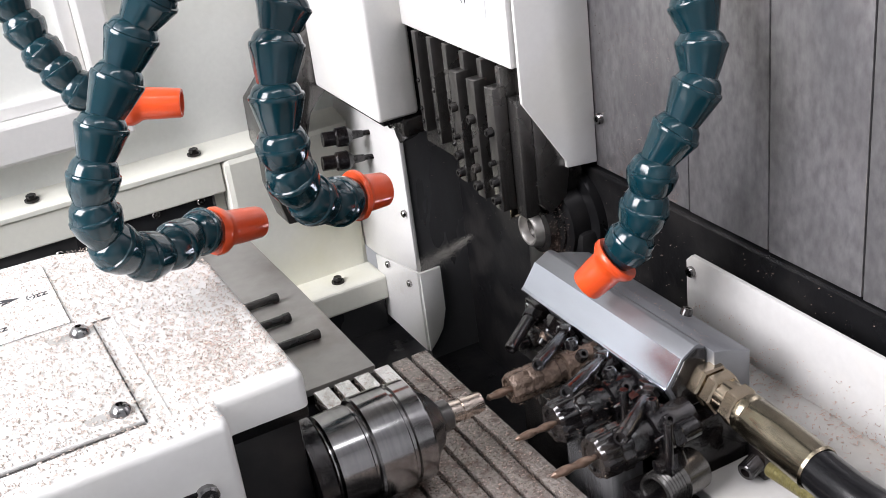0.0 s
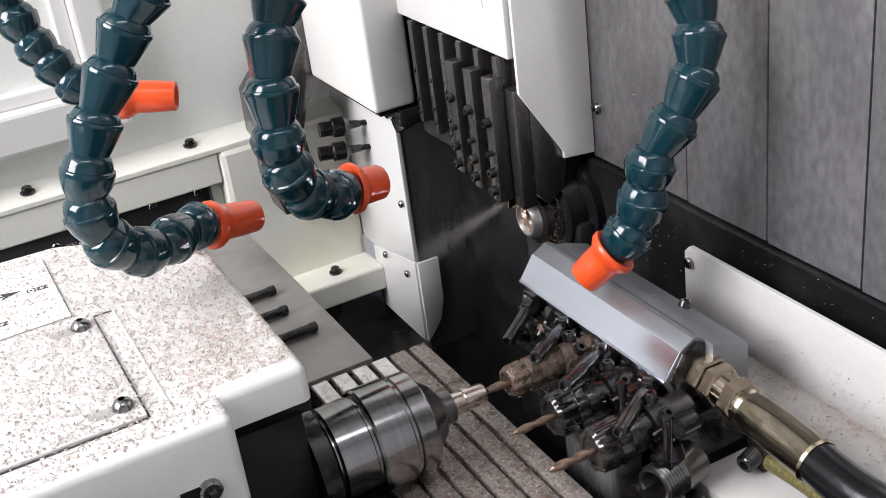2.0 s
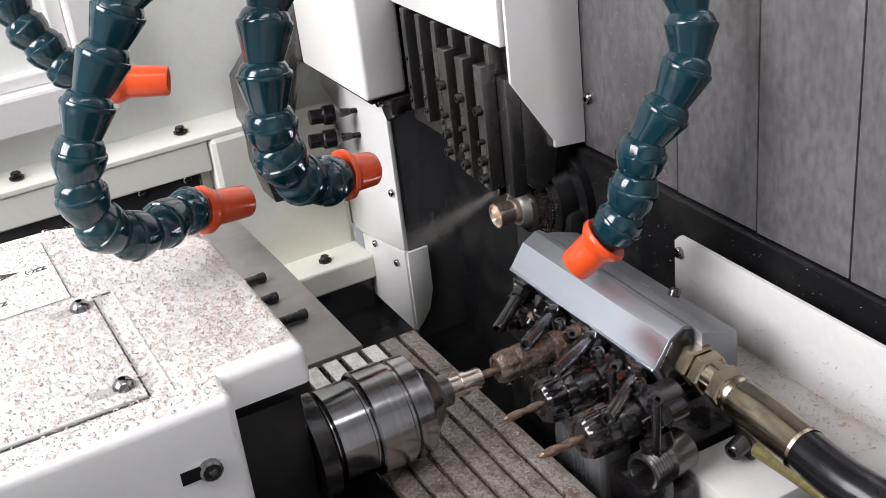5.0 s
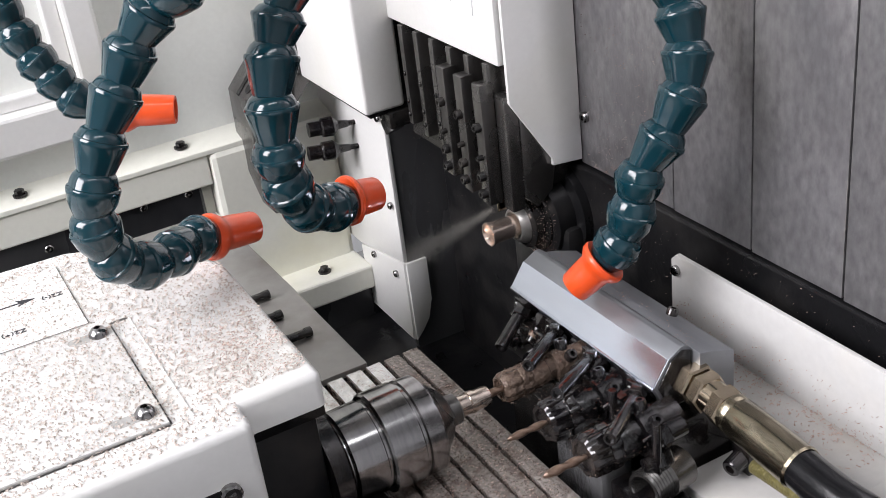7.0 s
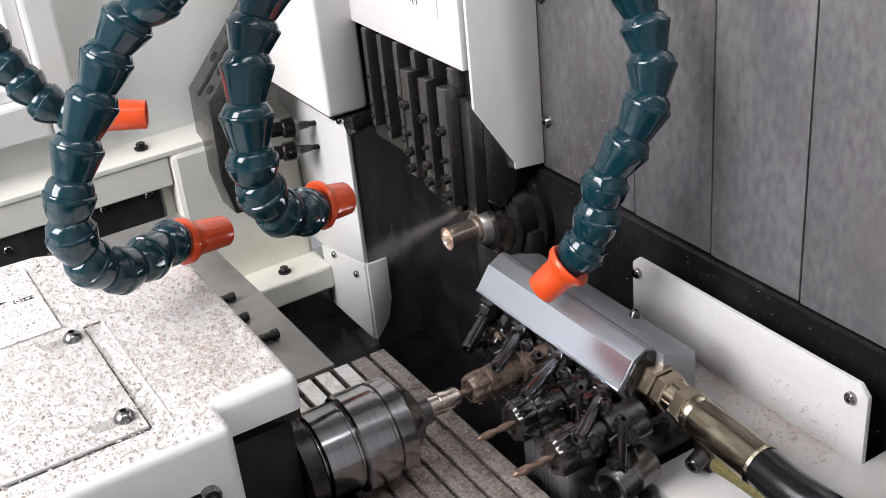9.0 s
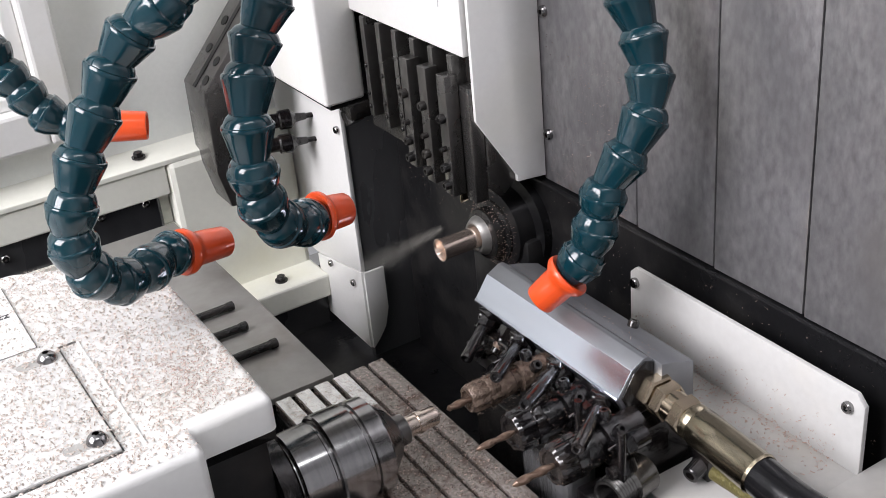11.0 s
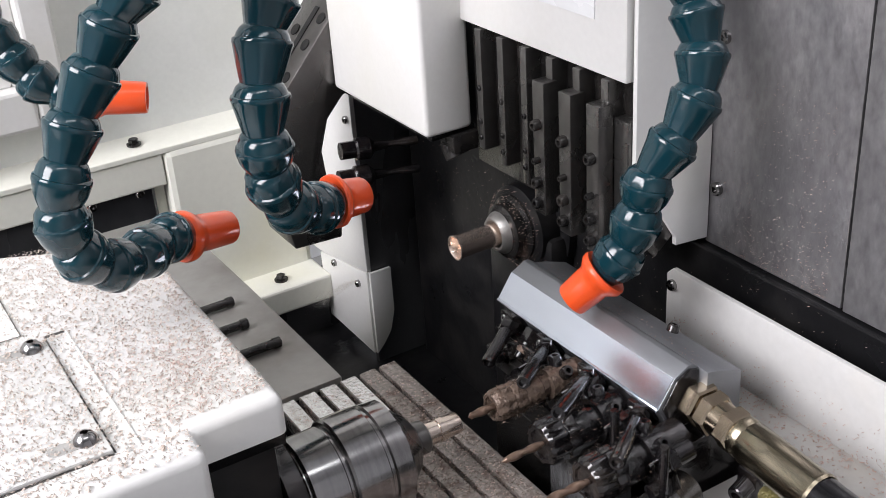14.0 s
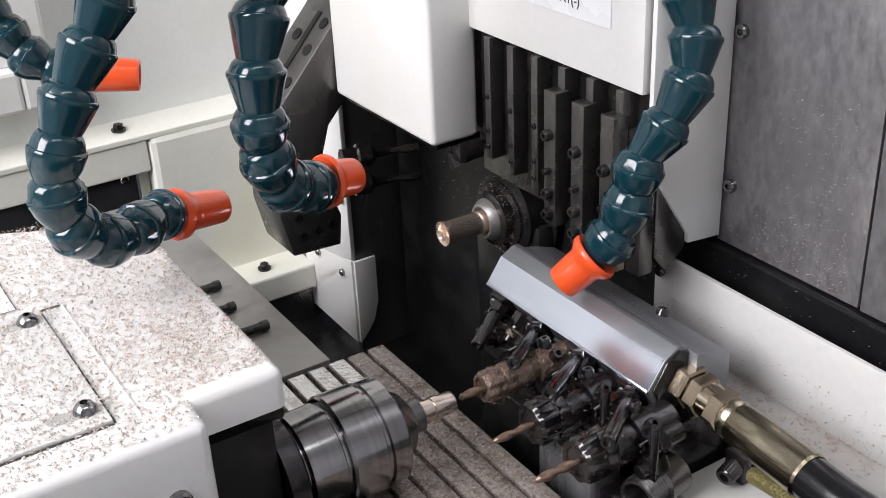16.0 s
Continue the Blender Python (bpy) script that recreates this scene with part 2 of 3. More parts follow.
# ---------------------------------------------------------------- the machine's enclosure
solid("floor", box(-0.6, 0.75, -0.1, 1.25, 0.48, 0.52, 0), BAND, "black oily chip pan under the tool area", "floor")
solid("ground", box(-3.4, 1.8, -2.7, 2.2, -0.05, 0.0, 0), CONCRETE, "grey concrete workshop floor", "floor")
solid("machine_base", box(-0.6, 0.75, -0.1, 1.25, 0.0, 0.48, 0), WHITE, "white machine base below the chip pan", "base")
# unseen room shell, added to dim light from behind the camera and bounce the rest
solid("wall_front", box(-3.4, 1.8, -2.75, -2.7, 0.0, 3.3, 0), PLASTER, "unseen grey wall opposite the machine, added to hold back light", "wall")
solid("wall_side", box(-3.45, -3.4, -2.7, 2.2, 0.0, 3.3, 0), PLASTER, "unseen grey side wall, added to shape the light", "wall")
solid("wall_far_side", box(1.8, 1.85, -2.7, 2.2, 0.0, 3.3, 0), PLASTER, "unseen grey side wall, added to shape the light", "wall")
solid("wall_behind_machine", box(-3.4, 1.8, 2.2, 2.25, 0.0, 3.3, 0), PLASTER, "unseen grey wall behind the machine, added to shape the light", "wall")
solid("ceiling", box(-3.45, 1.85, -2.75, 2.25, 3.3, 3.35, 0), PLASTER, "unseen plain ceiling, added to shut out light", "ceiling")
solid("enclosure_beam", box(-0.05, 0.66, 0.50, 0.86, 1.47, 1.50, 0.002), WHITE, "white beam across the top of the enclosure", "beam")
wall_left = solid("wall_back_lower", merge(box(-0.6, 0.284, 1.15, 1.18, 0.50, 0.688, 0), box(-0.6, 0.284, 1.15, 1.18, 0.727, 0.7615, 0.002),
                  box(-0.6, 0.284, 1.165, 1.18, 0.688, 0.727, 0)),
                  OLDWHITE, "oily white painted lower enclosure wall", "wall")
solid("wall_back_box", box(0.285, 0.433, 1.146, 1.181, 0.50, 0.764, 0.007), OLDWHITE, "white painted sheet metal casing by the wall", "wall")
solid("wall_back_shelf", extrude([(1.148, 0.762), (1.148, 0.768), (1.190, 0.779), (1.190, 0.765)], "x", -0.6, 0.433, 0.001), OLDWHITE,
      "yellowed sloping ledge along the enclosure wall", "ledge")
solid("wall_back_upper", box(-0.6, 0.6, 1.182, 1.22, 0.765, 1.5, 0), WALLWHITE, "white painted enclosure wall", "wall")
solid("wall_back_frame", merge(box(0.176, 0.207, 1.152, 1.184, 0.8165, 1.5, 0.004), box(-0.6, 0.176, 1.152, 1.184, 0.8165, 0.858, 0.004),
      box(0.160, 0.176, 1.168, 1.184, 0.858, 1.5, 0.002), box(-0.6, 0.160, 1.168, 1.184, 0.858, 0.872, 0.002)), WHITE,
      "raised white window frame on the enclosure wall", "frame")
solid("ledge", box(0.325, 0.433, 1.10, 1.15, 0.562, 0.592, 0.003), OLDWHITE, "yellowed white ledge at the foot of the wall", "ledge")
solid("wall_black_foot", box(-0.6, 0.60, 1.112, 1.15, 0.50, 0.562, 0), BLACK, "black strip below the ledge", "wall")
band = solid("black_band", box(-0.6, 0.272, 1.155, 1.168, 0.684, 0.731, 0.004), BLACK, "black rubber wiper strip screwed to the wall", "strip")
base[band] = Vector()
for x in (0.02, 0.10, 0.205, 0.255):
    screw(band, (x, 1.154, 0.712 + 0.012 * (x > 0.2)), (0, -1, 0), 0.0045)
for n, p in enumerate([(0.09, 1.166, 0.7722), (0.262, 1.166, 0.7722), (0.3815, 1.122, 0.592)]):
    t = thing("hex_bolt", p, "dark oily hex bolt on the yellowed ledge", "bolt", "ledge bolts")
    part("washer", rod(p, (p[0], p[1], p[2] + 0.002), 0.0075), DARK, t)
    part("bolt_head", hexa((p[0], p[1], p[2] + 0.002), (p[0], p[1], p[2] + 0.007), 0.0052), DARK, t)

# white corner post with its screwed covers
post = thing("corner_post", (0.437, 1.05, 0.546), "white sheet metal corner post with screws", "post", kind="structure")
part("upper_sheet", extrude([(1.010, 0.633), (1.124, 0.612), (1.182, 0.612), (1.182, 1.5), (1.010, 1.5)], "x", 0.433, 0.438, 0.0006), WHITE, post)
part("lower_cover", extrude([(1.010, 0.534), (1.010, 0.632), (1.122, 0.611), (1.118, 0.535)], "x", 0.4322, 0.438, 0.0006), WHITE, post)
part("lower_return", extrude([(0.4345, 0.534), (0.444, 0.544), (0.453, 0.557), (0.459, 0.580), (0.459, 0.632), (0.4345, 0.632)], "y", 1.006, 1.0098, 0.0006), WHITE, post)
for y, z in [(1.03, 0.6115), (1.085, 0.613), (1.018, 0.70), (1.018, 0.80)]:
    screw(post, (0.4315, y, z), (-1, 0, 0), 0.004)
solid("wall_dark_sheet", box(0.438, 0.62, 1.0115, 1.019, 0.50, 1.5, 0), SHEET, "glossy black oiled sheet metal wall", "wall")
solid("wall_black_band", box(0.492, 0.60, -0.3, 1.004, 0.50, 0.8175, 0.002), BAND, "black way wiper band under the steel covers", "wall")
solid("wall_headstock", box(0.60, 0.66, -0.3, 1.004, 0.50, 1.5, 0), DARK, "dark headstock casting behind the covers", "wall")

# ---------------------------------------------------------------- guide bush and bar
bush = thing("guide_bush", (0.50, 0.777, 0.7675), "oily steel guide bush in a black housing", "guide bush")
part("housing", lathe((0.462, 0.777, 0.7675), (0.60, 0.777, 0.7675), [(0, 0.030), (0.02, 0.036), (0.14, 0.037), (0.16, 0.046), (1, 0.05)], 40), BAND, bush)
part("collar", lathe((0.447, 0.777, 0.7675), (0.470, 0.777, 0.7675), [(0, 0.0195), (0.1, 0.0235), (0.5, 0.0235), (0.55, 0.029), (1, 0.030)], 48, 24, 0.012), DARK, bush)
part("nose", lathe((0.440, 0.777, 0.7675), (0.452, 0.777, 0.7675), [(0.9, 0.0101), (0.25, 0.0105), (0.0, 0.0125), (0.0, 0.0142), (0.12, 0.0152), (0.5, 0.0182), (1, 0.0190)], 44), NOSE, bush, "bright steel nose ring")
part("column", box(0.468, 0.493, 0.735, 0.83, 0.52, 0.768, 0.006), BAND, bush)
bar = thing("brass_bar", (0.47, 0.777, 0.7675), "bright bored copper-coloured bar stock", "bar stock")
part("tube_wall", lathe((0.402, 0.777, 0.7675), (0.50, 0.777, 0.7675), [(0.13, 0.0072), (0.02, 0.0088), (0.0, 0.0098), (0.0, 0.0107), (0.02, 0.0107), (0.05, 0.0098), (1, 0.0098)], 36), COPPER, bar)


# ---------------------------------------------------------------- telescopic way cover (moves along y)
cover = thing("way_cover", (0.50, 0.6, 0.82), "grey stainless telescopic way cover in panels", "way cover")
seams = [0.752, 0.629, 0.543, 0.457, 0.371, 0.284, 0.197, 0.11]
for i, (b, a) in enumerate(zip(seams, seams[1:])):
    part("panel", box(0.4975 - 0.0011 * i, 0.503 - 0.0011 * i, a + 0.0012, b - 0.0012, 0.819, 1.5, 0.0008), PANEL, cover)
    part("seam_wiper", box(0.5005 - 0.0011 * i, 0.506, a - 0.002, a + 0.002, 0.819, 1.5, 0), RUBBER, cover)
part("backing", box(0.506, 0.51, 0.11, 0.80, 0.819, 1.5, 0), DARK, cover)
for z in (0.863, 0.97):
    screw(cover, (0.4965, 0.741, z), (-1, 0, 0), 0.0048)
part("side_sheet", extrude([(0.43, 0.891), (0.467, 0.832), (0.467, 0.826), (0.4966, 0.823), (0.4966, 1.5), (0.43, 1.5)], "y", 0.748, 0.752, 0.0006), WHITE, cover,
     "white painted side sheet")
part("side_return", box(0.489, 0.496, 0.752, 0.80, 0.823, 1.5, 0.0008), WHITE, cover)

# ---------------------------------------------------------------- gang tool head (moves along y and z)
gang = thing("gang_tool_post", (0.45, 0.85, 0.80), "gang tool post with white covers and dark steel tool holders", "tool post")
part("body", box(0.437, 0.488, 0.757, 0.950, 0.800, 1.5, 0.002), DARK, gang)
front = part("front_cover", box(0.426, 0.436, 0.754, 0.953, 0.919, 1.5, 0.002), WHITE, gang, "white painted front cover")
sidebox = part("side_cover", box(0.389, 0.432, 0.947, 1.105, 0.831, 1.5, 0.004, 3), WHITE, gang, "white painted side cover")
part("joint_line", box(0.3905, 0.4325, 0.9525, 1.1355, 0.9995, 1.0005, 0), OLDWHITE, sidebox)
part("seal", box(0.395, 0.436, 0.951, 1.10, 0.826, 0.832, 0.001), RUBBER, gang)
part("label", box(0.4252, 0.4262, 0.785, 0.895, 0.955, 1.07, 0), STICKER, front, "pale sticker with an arrow")
AX = Matrix(((0, 0, -1, 0), (-1, 0, 0, 0), (0, 1, 0, 0), (0, 0, 0, 1)))
lettering("lettering", "X1(-)", 0.0095, Matrix.Translation((0.4250, 0.826, 0.966)) @ AX, INK, front)
part("arrow", extrude([(0.843, 0.979), (0.848, 0.989), (0.8442, 0.987), (0.8442, 1.04), (0.8418, 1.04), (0.8418, 0.987), (0.838, 0.989)], "x", 0.4247, 0.4252, 0), INK, front)
for i, y in enumerate([0.922, 0.893, 0.864, 0.833, 0.803, 0.773]):
    low = [0.822, 0.818, 0.812, 0.803, 0.798, 0.796][i]
    h = part("tool_shank", box(0.424, 0.438, y - 0.0038, y + 0.0038, low, 0.918, 0.0006), TOOLSTEEL, gang)
    if i < 3:
        for z in (0.872, 0.845, 0.832):
            screw(h, (0.4236, y, z - i * 0.003), (-1, 0, 0), 0.0022, DARK, "set_screw", 0.0012)
    else:
        bar_ = part("clamp_bar", extrude([(y - 0.0065, low), (y + 0.0065, low), (y + 0.0065, 0.903), (y - 0.0065, 0.903)], "x", 0.414, 0.4265, 0.0006), TOOLSTEEL, gang)
        for z in (0.872, 0.845, 0.828, 0.812):
            screw(bar_, (0.4135, y, z - 0.006 * (i - 3) * 0.5), (-1, 0, 0), 0.0042 if z != 0.845 else 0.0025, DARK, "clamp_screw", 0.005)
part("parting_tool", extrude([(0.772, 0.787), (0.776, 0.783), (0.777, 0.81), (0.772, 0.81)], "x", 0.425, 0.438, 0.0004), BRASS, gang)
part("gang_plate", extrude([(0.753, 0.79), (0.768, 0.79), (0.768, 0.893), (0.753, 0.893)], "x", 0.4275, 0.44, 0.0008), TOOLSTEEL, gang)
part("lower_slide", extrude([(0.44, 0.90), (0.44, 0.80), (0.452, 0.787), (0.468, 0.80), (0.472, 0.822), (0.466, 0.84), (0.48, 0.90)], "y", 0.752, 0.77, 0.002), TOOLSTEEL, gang)
part("coolant_pipe", tube([(0.42, 0.962, 0.828), (0.42, 0.960, 0.815), (0.421, 0.955, 0.806)], 0.010), DARK, gang)
part("coolant_block", box(0.412, 0.436, 0.945, 0.966, 0.812, 0.828, 0.002), DARK, gang)
# drilling bracket on the far side
part("drill_bracket", extrude([(0.3243, 0.7286), (0.3334, 0.6865), (0.3813, 0.6842), (0.3847, 0.7138), (0.3733, 0.7457), (0.371, 0.7742), (0.3802, 0.8027), (0.3973, 0.821), (0.4303, 0.8324), (0.4326, 0.9418), (0.3961, 0.8962), (0.3266, 0.8198)],
     "y", 1.1073, 1.1666, 0.0015), TOOLSTEEL, gang, "dark steel drilling bracket with bores")
for x, z in [(0.3437, 0.7036), (0.3585, 0.7058), (0.3733, 0.7081), (0.3414, 0.7229), (0.3562, 0.7264)]:
    screw(gang, (x, 1.107, z), (0, -1, 0), 0.004, RUBBER, "bore", 0.0006)
part("groove", extrude([(0.3266 - 0.0006, 0.8198 + 0.0006), (0.3961 - 0.0006, 0.8962 + 0.0006), (0.3961, 0.8962), (0.3266, 0.8198)], "y", 1.1318, 1.1388, 0), RUBBER, gang)
for s, o in [(0.12, 0.010), (0.42, 0.037), (0.34, 0.010), (0.66, 0.011), (0.74, 0.037), (0.92, 0.011)]:
    x, z = 0.3266 + s * 0.0695, 0.8198 + s * 0.0764
    w = Vector((-0.74, 0, 0.67))
    p = Vector((x, 1.1073 + o * 1.14, z))
    part("bore", lathe(p - w * 0.002, p + w * 0.0008, [(0, 0.0056), (1, 0.0056)], 18), RUBBER, gang)
for x0, z, z1 in [(0.3824, 0.7754, 0.7708), (0.3779, 0.7492, 0.7423)]:
    p0, p1 = Vector((x0, 1.0936, z)), Vector((0.4567, 1.0822, z1))
    d = p1 - p0
    dc = part("drill_chuck", lathe(p0, p0 + d * 0.58, [(0, 0.0080), (0.3, 0.0080), (0.34, 0.0104), (0.60, 0.0108), (0.66, 0.0085), (0.74, 0.0050), (1, 0.0038)], 20), WET, gang)
    part("drill", lathe(p0 + d * 0.56, p1, [(0, 0.0030), (0.45, 0.0030), (0.52, 0.0042), (0.95, 0.0042), (1, 0.0015)], 10), WET, dc)

# ---------------------------------------------------------------- sub-spindle (moves along x)
sub = thing("sub_spindle", (0.10, 0.6, 0.52), "sub-spindle under a white cover sprinkled with chips", "spindle")
outline = [(-0.45, 0.511), (0.102, 0.511), (0.102, 0.541), (0.102, 0.69), (0.115, 0.77), (0.065, 0.797), (-0.45, 0.83)]
shell = [(-0.45, 0.511), (0.102, 0.511), (0.102, 0.533), (0.1525, 0.533), (0.1525, 0.70), (0.132, 0.755), (0.115, 0.77), (0.065, 0.797), (-0.45, 0.83)]


def rounded_top(points, z0, z1, r, top):
    """An upright sheet body whose corners, and on request upper edges, are rounded."""
    bm = extrude(points, "z", z0, z1, 0)
    edges = [e for e in bm.edges if abs(e.verts[0].co.z - e.verts[1].co.z) > 1e-6 or (top and e.verts[0].co.z > z1 - 1e-6)]
    bmesh.ops.bevel(bm, geom=edges, offset=r, segments=4, affect="EDGES", profile=0.5)
    for f in bm.faces:
        f.smooth = True
    return bm


part("cover", rounded_top(outline, 0.60, 0.8425, 0.0055, False), WHITE, sub, "white painted spindle cover")
part("cover_top", rounded_top(shell, 0.8425, 0.866, 0.0055, True), WHITE, sub, "white painted top with an overhanging lip")
part("slide_base", box(-0.45, 0.14, 0.52, 0.74, 0.52, 0.60, 0.002), BLACK, sub)
part("headstock", box(0.10, 0.148, 0.543, 0.69, 0.60, 0.842, 0.004), BAND, sub)
part("gasket", box(0.101, 0.153, 0.541, 0.60, 0.830, 0.842, 0.001), RUBBER, sub)
lid = part("access_lid", box(-0.4, 0.064, 0.538, 0.668, 0.866, 0.8685, 0.001), WHITE, sub)
for y in (0.553, 0.657):
    # slot is a flat grey plate; the recess shade is in its colour
    part("slot", extrude([(0.040 - 0.0045 * math.sin(a), y + 0.0045 * math.cos(a)) for a in [k * math.pi / 8 for k in range(9)]] + [(0.055, y - 0.0045), (0.055, y + 0.0045)], "z", 0.8683, 0.8688, 0), SLOTSHADE, lid)
    part("button_screw", lathe((0.055, y, 0.868), (0.055, y, 0.874), [(0, 0.0065), (0.4, 0.006), (0.85, 0.004), (1, 0.002), (0.5, 0.0018)], 20), CHROME, lid)
part("lid_trim", box(0.0765, 0.0777, 0.538, 0.670, 0.866, 0.8668, 0.0002), WHITE, sub)
part("lid_gap", merge(box(0.0642, 0.0762, 0.669, 0.671, 0.866, 0.8664, 0), box(0.0642, 0.0652, 0.538, 0.668, 0.866, 0.8664, 0), box(-0.3, 0.064, 0.5365, 0.5378, 0.866, 0.8664, 0)), TOOLSTEEL, sub)
sticker = part("sticker", box(-0.2, 0.054, 0.679, 0.775, 0.8662, 0.8667, 0), WHITE, sub, "white sticker with an arrow")
part("edge", merge(box(-0.2, 0.054, 0.679, 0.6796, 0.8667, 0.8669, 0), box(0.0534, 0.054, 0.6797, 0.775, 0.8667, 0.8669, 0)), TOOLSTEEL, sticker)
part("arrow", extrude([(0.032, 0.738), (0.019, 0.7425), (0.021, 0.7388), (-0.03, 0.7388), (-0.03, 0.7372), (0.021, 0.7372), (0.019, 0.7335)], "z", 0.8668, 0.8670, 0), INK, sticker)
lettering("lettering", "Z2(-)", 0.0068, pose(0.042, 0.733, 0.8670, 0, 0, 180), INK, sticker)
lettering("lettering", "Z2(+)", 0.0068, pose(0.010, 0.699, 0.8670, 0, 0, 180), INK, sticker)
for x in (0.081, -0.1):
    screw(sub, (x, 0.5105, 0.828), (0, -1, 0), 0.0065, CHROME, "button_screw", 0.004)
    part("slot", box(x - 0.016, x + 0.002, 0.5102, 0.5108, 0.824, 0.832, 0), RUBBER, sub)
AXY, AXZ = 0.567, 0.775
chuck = part("chuck", lathe((0.150, AXY, AXZ), (0.2425, AXY, AXZ),
             [(0, 0.026), (0.15, 0.026), (0.16, 0.0306), (0.38, 0.0310), (0.39, 0.0298), (0.41, 0.0298), (0.415, 0.0325), (0.43, 0.0338), (0.655, 0.0338), (0.67, 0.0315), (0.69, 0.0315), (0.70, 0.0332),
              (0.82, 0.0328), (0.83, 0.0300), (0.84, 0.0296)], 72), CHROME, sub, "turned steel collet chuck with grooves")
part("collet_nut", lathe((0.2265, AXY, AXZ), (0.2425, AXY, AXZ), [(0, 0.0296), (0.1, 0.0294), (0.35, 0.0240), (0.8, 0.0175), (1, 0.0125)], 96, 8, 0.07), TOOLSTEEL, chuck)
part("spindle_flange", lathe((0.148, AXY, AXZ), (0.162, AXY, AXZ), [(0, 0.038), (0.8, 0.036), (1, 0.030)], 40), WET, sub)
part("collet", lathe((0.240, AXY, AXZ), (0.251, AXY, AXZ), [(0, 0.0108), (0.9, 0.0105), (1, 0.009)], 30), TOOLSTEEL, chuck)
part("workpiece", lathe((0.247, AXY, AXZ), (0.2745, AXY, AXZ), [(0, 0.0075), (0.2, 0.0075), (0.45, 0.0070), (0.46, 0.0078), (0.6, 0.0078), (0.61, 0.0070), (0.95, 0.0070), (1, 0.0066), (1, 0.0045), (0.3, 0.0045)], 30), PARTMETAL, chuck, "bright pale brass workpiece")

# ---------------------------------------------------------------- plate and table
plate = thing("oily_plate", (0.20, 0.85, 0.52), "grey oily plate with three black studs", "plate")
part("sheet", extrude([(0.135, 0.7025), (0.256, 0.7025), (0.256, 0.853), (0.253, 1.05), (0.135, 1.05)], "z", 0.736, 0.742, 0.0006), PLATE, plate)
part("support", box(0.14, 0.245, 0.71, 1.04, 0.52, 0.736, 0), BLACK, plate)
for y, x in ((0.847, 0.233), (0.808, 0.229), (0.767, 0.238)):
    part("stud", merge(rod((0.16, y, 0.7465), (x, y, 0.7465), 0.0036, n=14), lathe((x - 0.006, y, 0.7465), (x, y, 0.7465), [(0, 0.0042), (0.9, 0.0042), (1, 0.0034)], 14)), DARK, plate)
table = thing("slotted_table", (0.25, 0.5, 0.52), "worn steel table with parallel grooves and swarf", "table")
part("bed", box(0.202, 0.298, 0.25, 0.698, 0.52, 0.732, 0.001), DARK, table)
for i in range(6):
    x = 0.2035 + i * 0.0163
    strip = part("strip", box(x, x + 0.0136, 0.25, 0.7005, 0.731, 0.740, 0.0012), TABLE, table)
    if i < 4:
        # crust-free end, laid on brighter to stand for the wall's reflection
        part("glare_end", box(x + 0.001, x + 0.0126, 0.662 - 0.006 * i + 0.004 * (i % 2), 0.6995, 0.7397, 0.7402, 0), GLARESTEEL, strip, "chip-free steel end, brightened for the wall's reflection")

# ---------------------------------------------------------------- back tool post
post2 = thing("back_tool_post", (0.39, 0.53, 0.52), "black oily back tool post with drill holders", "tool post")
part("body", box(0.366, 0.43, 0.476, 0.660, 0.52, 0.764, 0.003), WET, post2)
part("rail", box(0.350, 0.368, 0.478, 0.655, 0.744, 0.757, 0.0015), TOOLSTEEL, post2)
part("foot", box(0.345, 0.364, 0.448, 0.64, 0.52, 0.726, 0.002), DARK, post2)
part("front_shield", box(0.319, 0.344, 0.486, 0.538, 0.52, 0.752, 0.002), WETPLATE, post2, "wet grey cast plate")
part("side_shield", box(0.324, 0.346, 0.446, 0.484, 0.52, 0.738, 0.002), WET, post2)


def tool_holder(y, z, x0, r, tip, drill_r, mat):
    """A collet holder along x: notched nut in front, stepped body behind, a twist drill in it."""
    hold = part("drill_holder", lathe((x0 + 0.016, y, z), (0.372, y, z), [(0, r * 0.8), (0.04, r * 0.88), (0.30, r * 0.88), (0.32, r * 0.76), (0.40, r * 0.76), (0.42, r * 0.95), (0.70, r * 0.95), (0.72, r * 0.85), (1, r * 0.85)], 36),
                mat, post2)
    part("collet_nut", lathe((x0 - 0.002, y, z), (x0 + 0.021, y, z), [(0.10, r * 0.35), (0.06, r * 0.62), (0.0, r * 0.66), (0.0, r * 0.84), (0.10, r * 0.97), (0.55, r), (0.62, r * 0.93), (0.68, r), (0.95, r), (1, r * 0.92)], 72, 9, 0.10), mat, hold)
    twist = lathe((tip, y, z), (x0 + 0.004, y, z), [(0, 0.0004), (0.06, drill_r * 0.8), (0.08, drill_r)] + [(0.1 + 0.02 * k, drill_r) for k in range(1, 37)] + [(0.86, drill_r * 0.85), (1, drill_r * 0.85)], 20, 2, 0.34)
    for v in twist.verts:
        a = (v.co.x - tip) * 240
        dy, dz = v.co.y - y, v.co.z - z
        v.co.y, v.co.z = y + dy * math.cos(a) - dz * math.sin(a), z + dy * math.sin(a) + dz * math.cos(a)
    part("drill", twist, DRILLSTEEL, hold)
    for a in (0.5, 1.35, 2.3):
        screw(hold, (0.349, y + r * 0.9 * math.cos(a), z + r * 0.9 * math.sin(a)), (0, math.cos(a), math.sin(a)), 0.0042, WET, "set_screw", 0.007)
    return hold


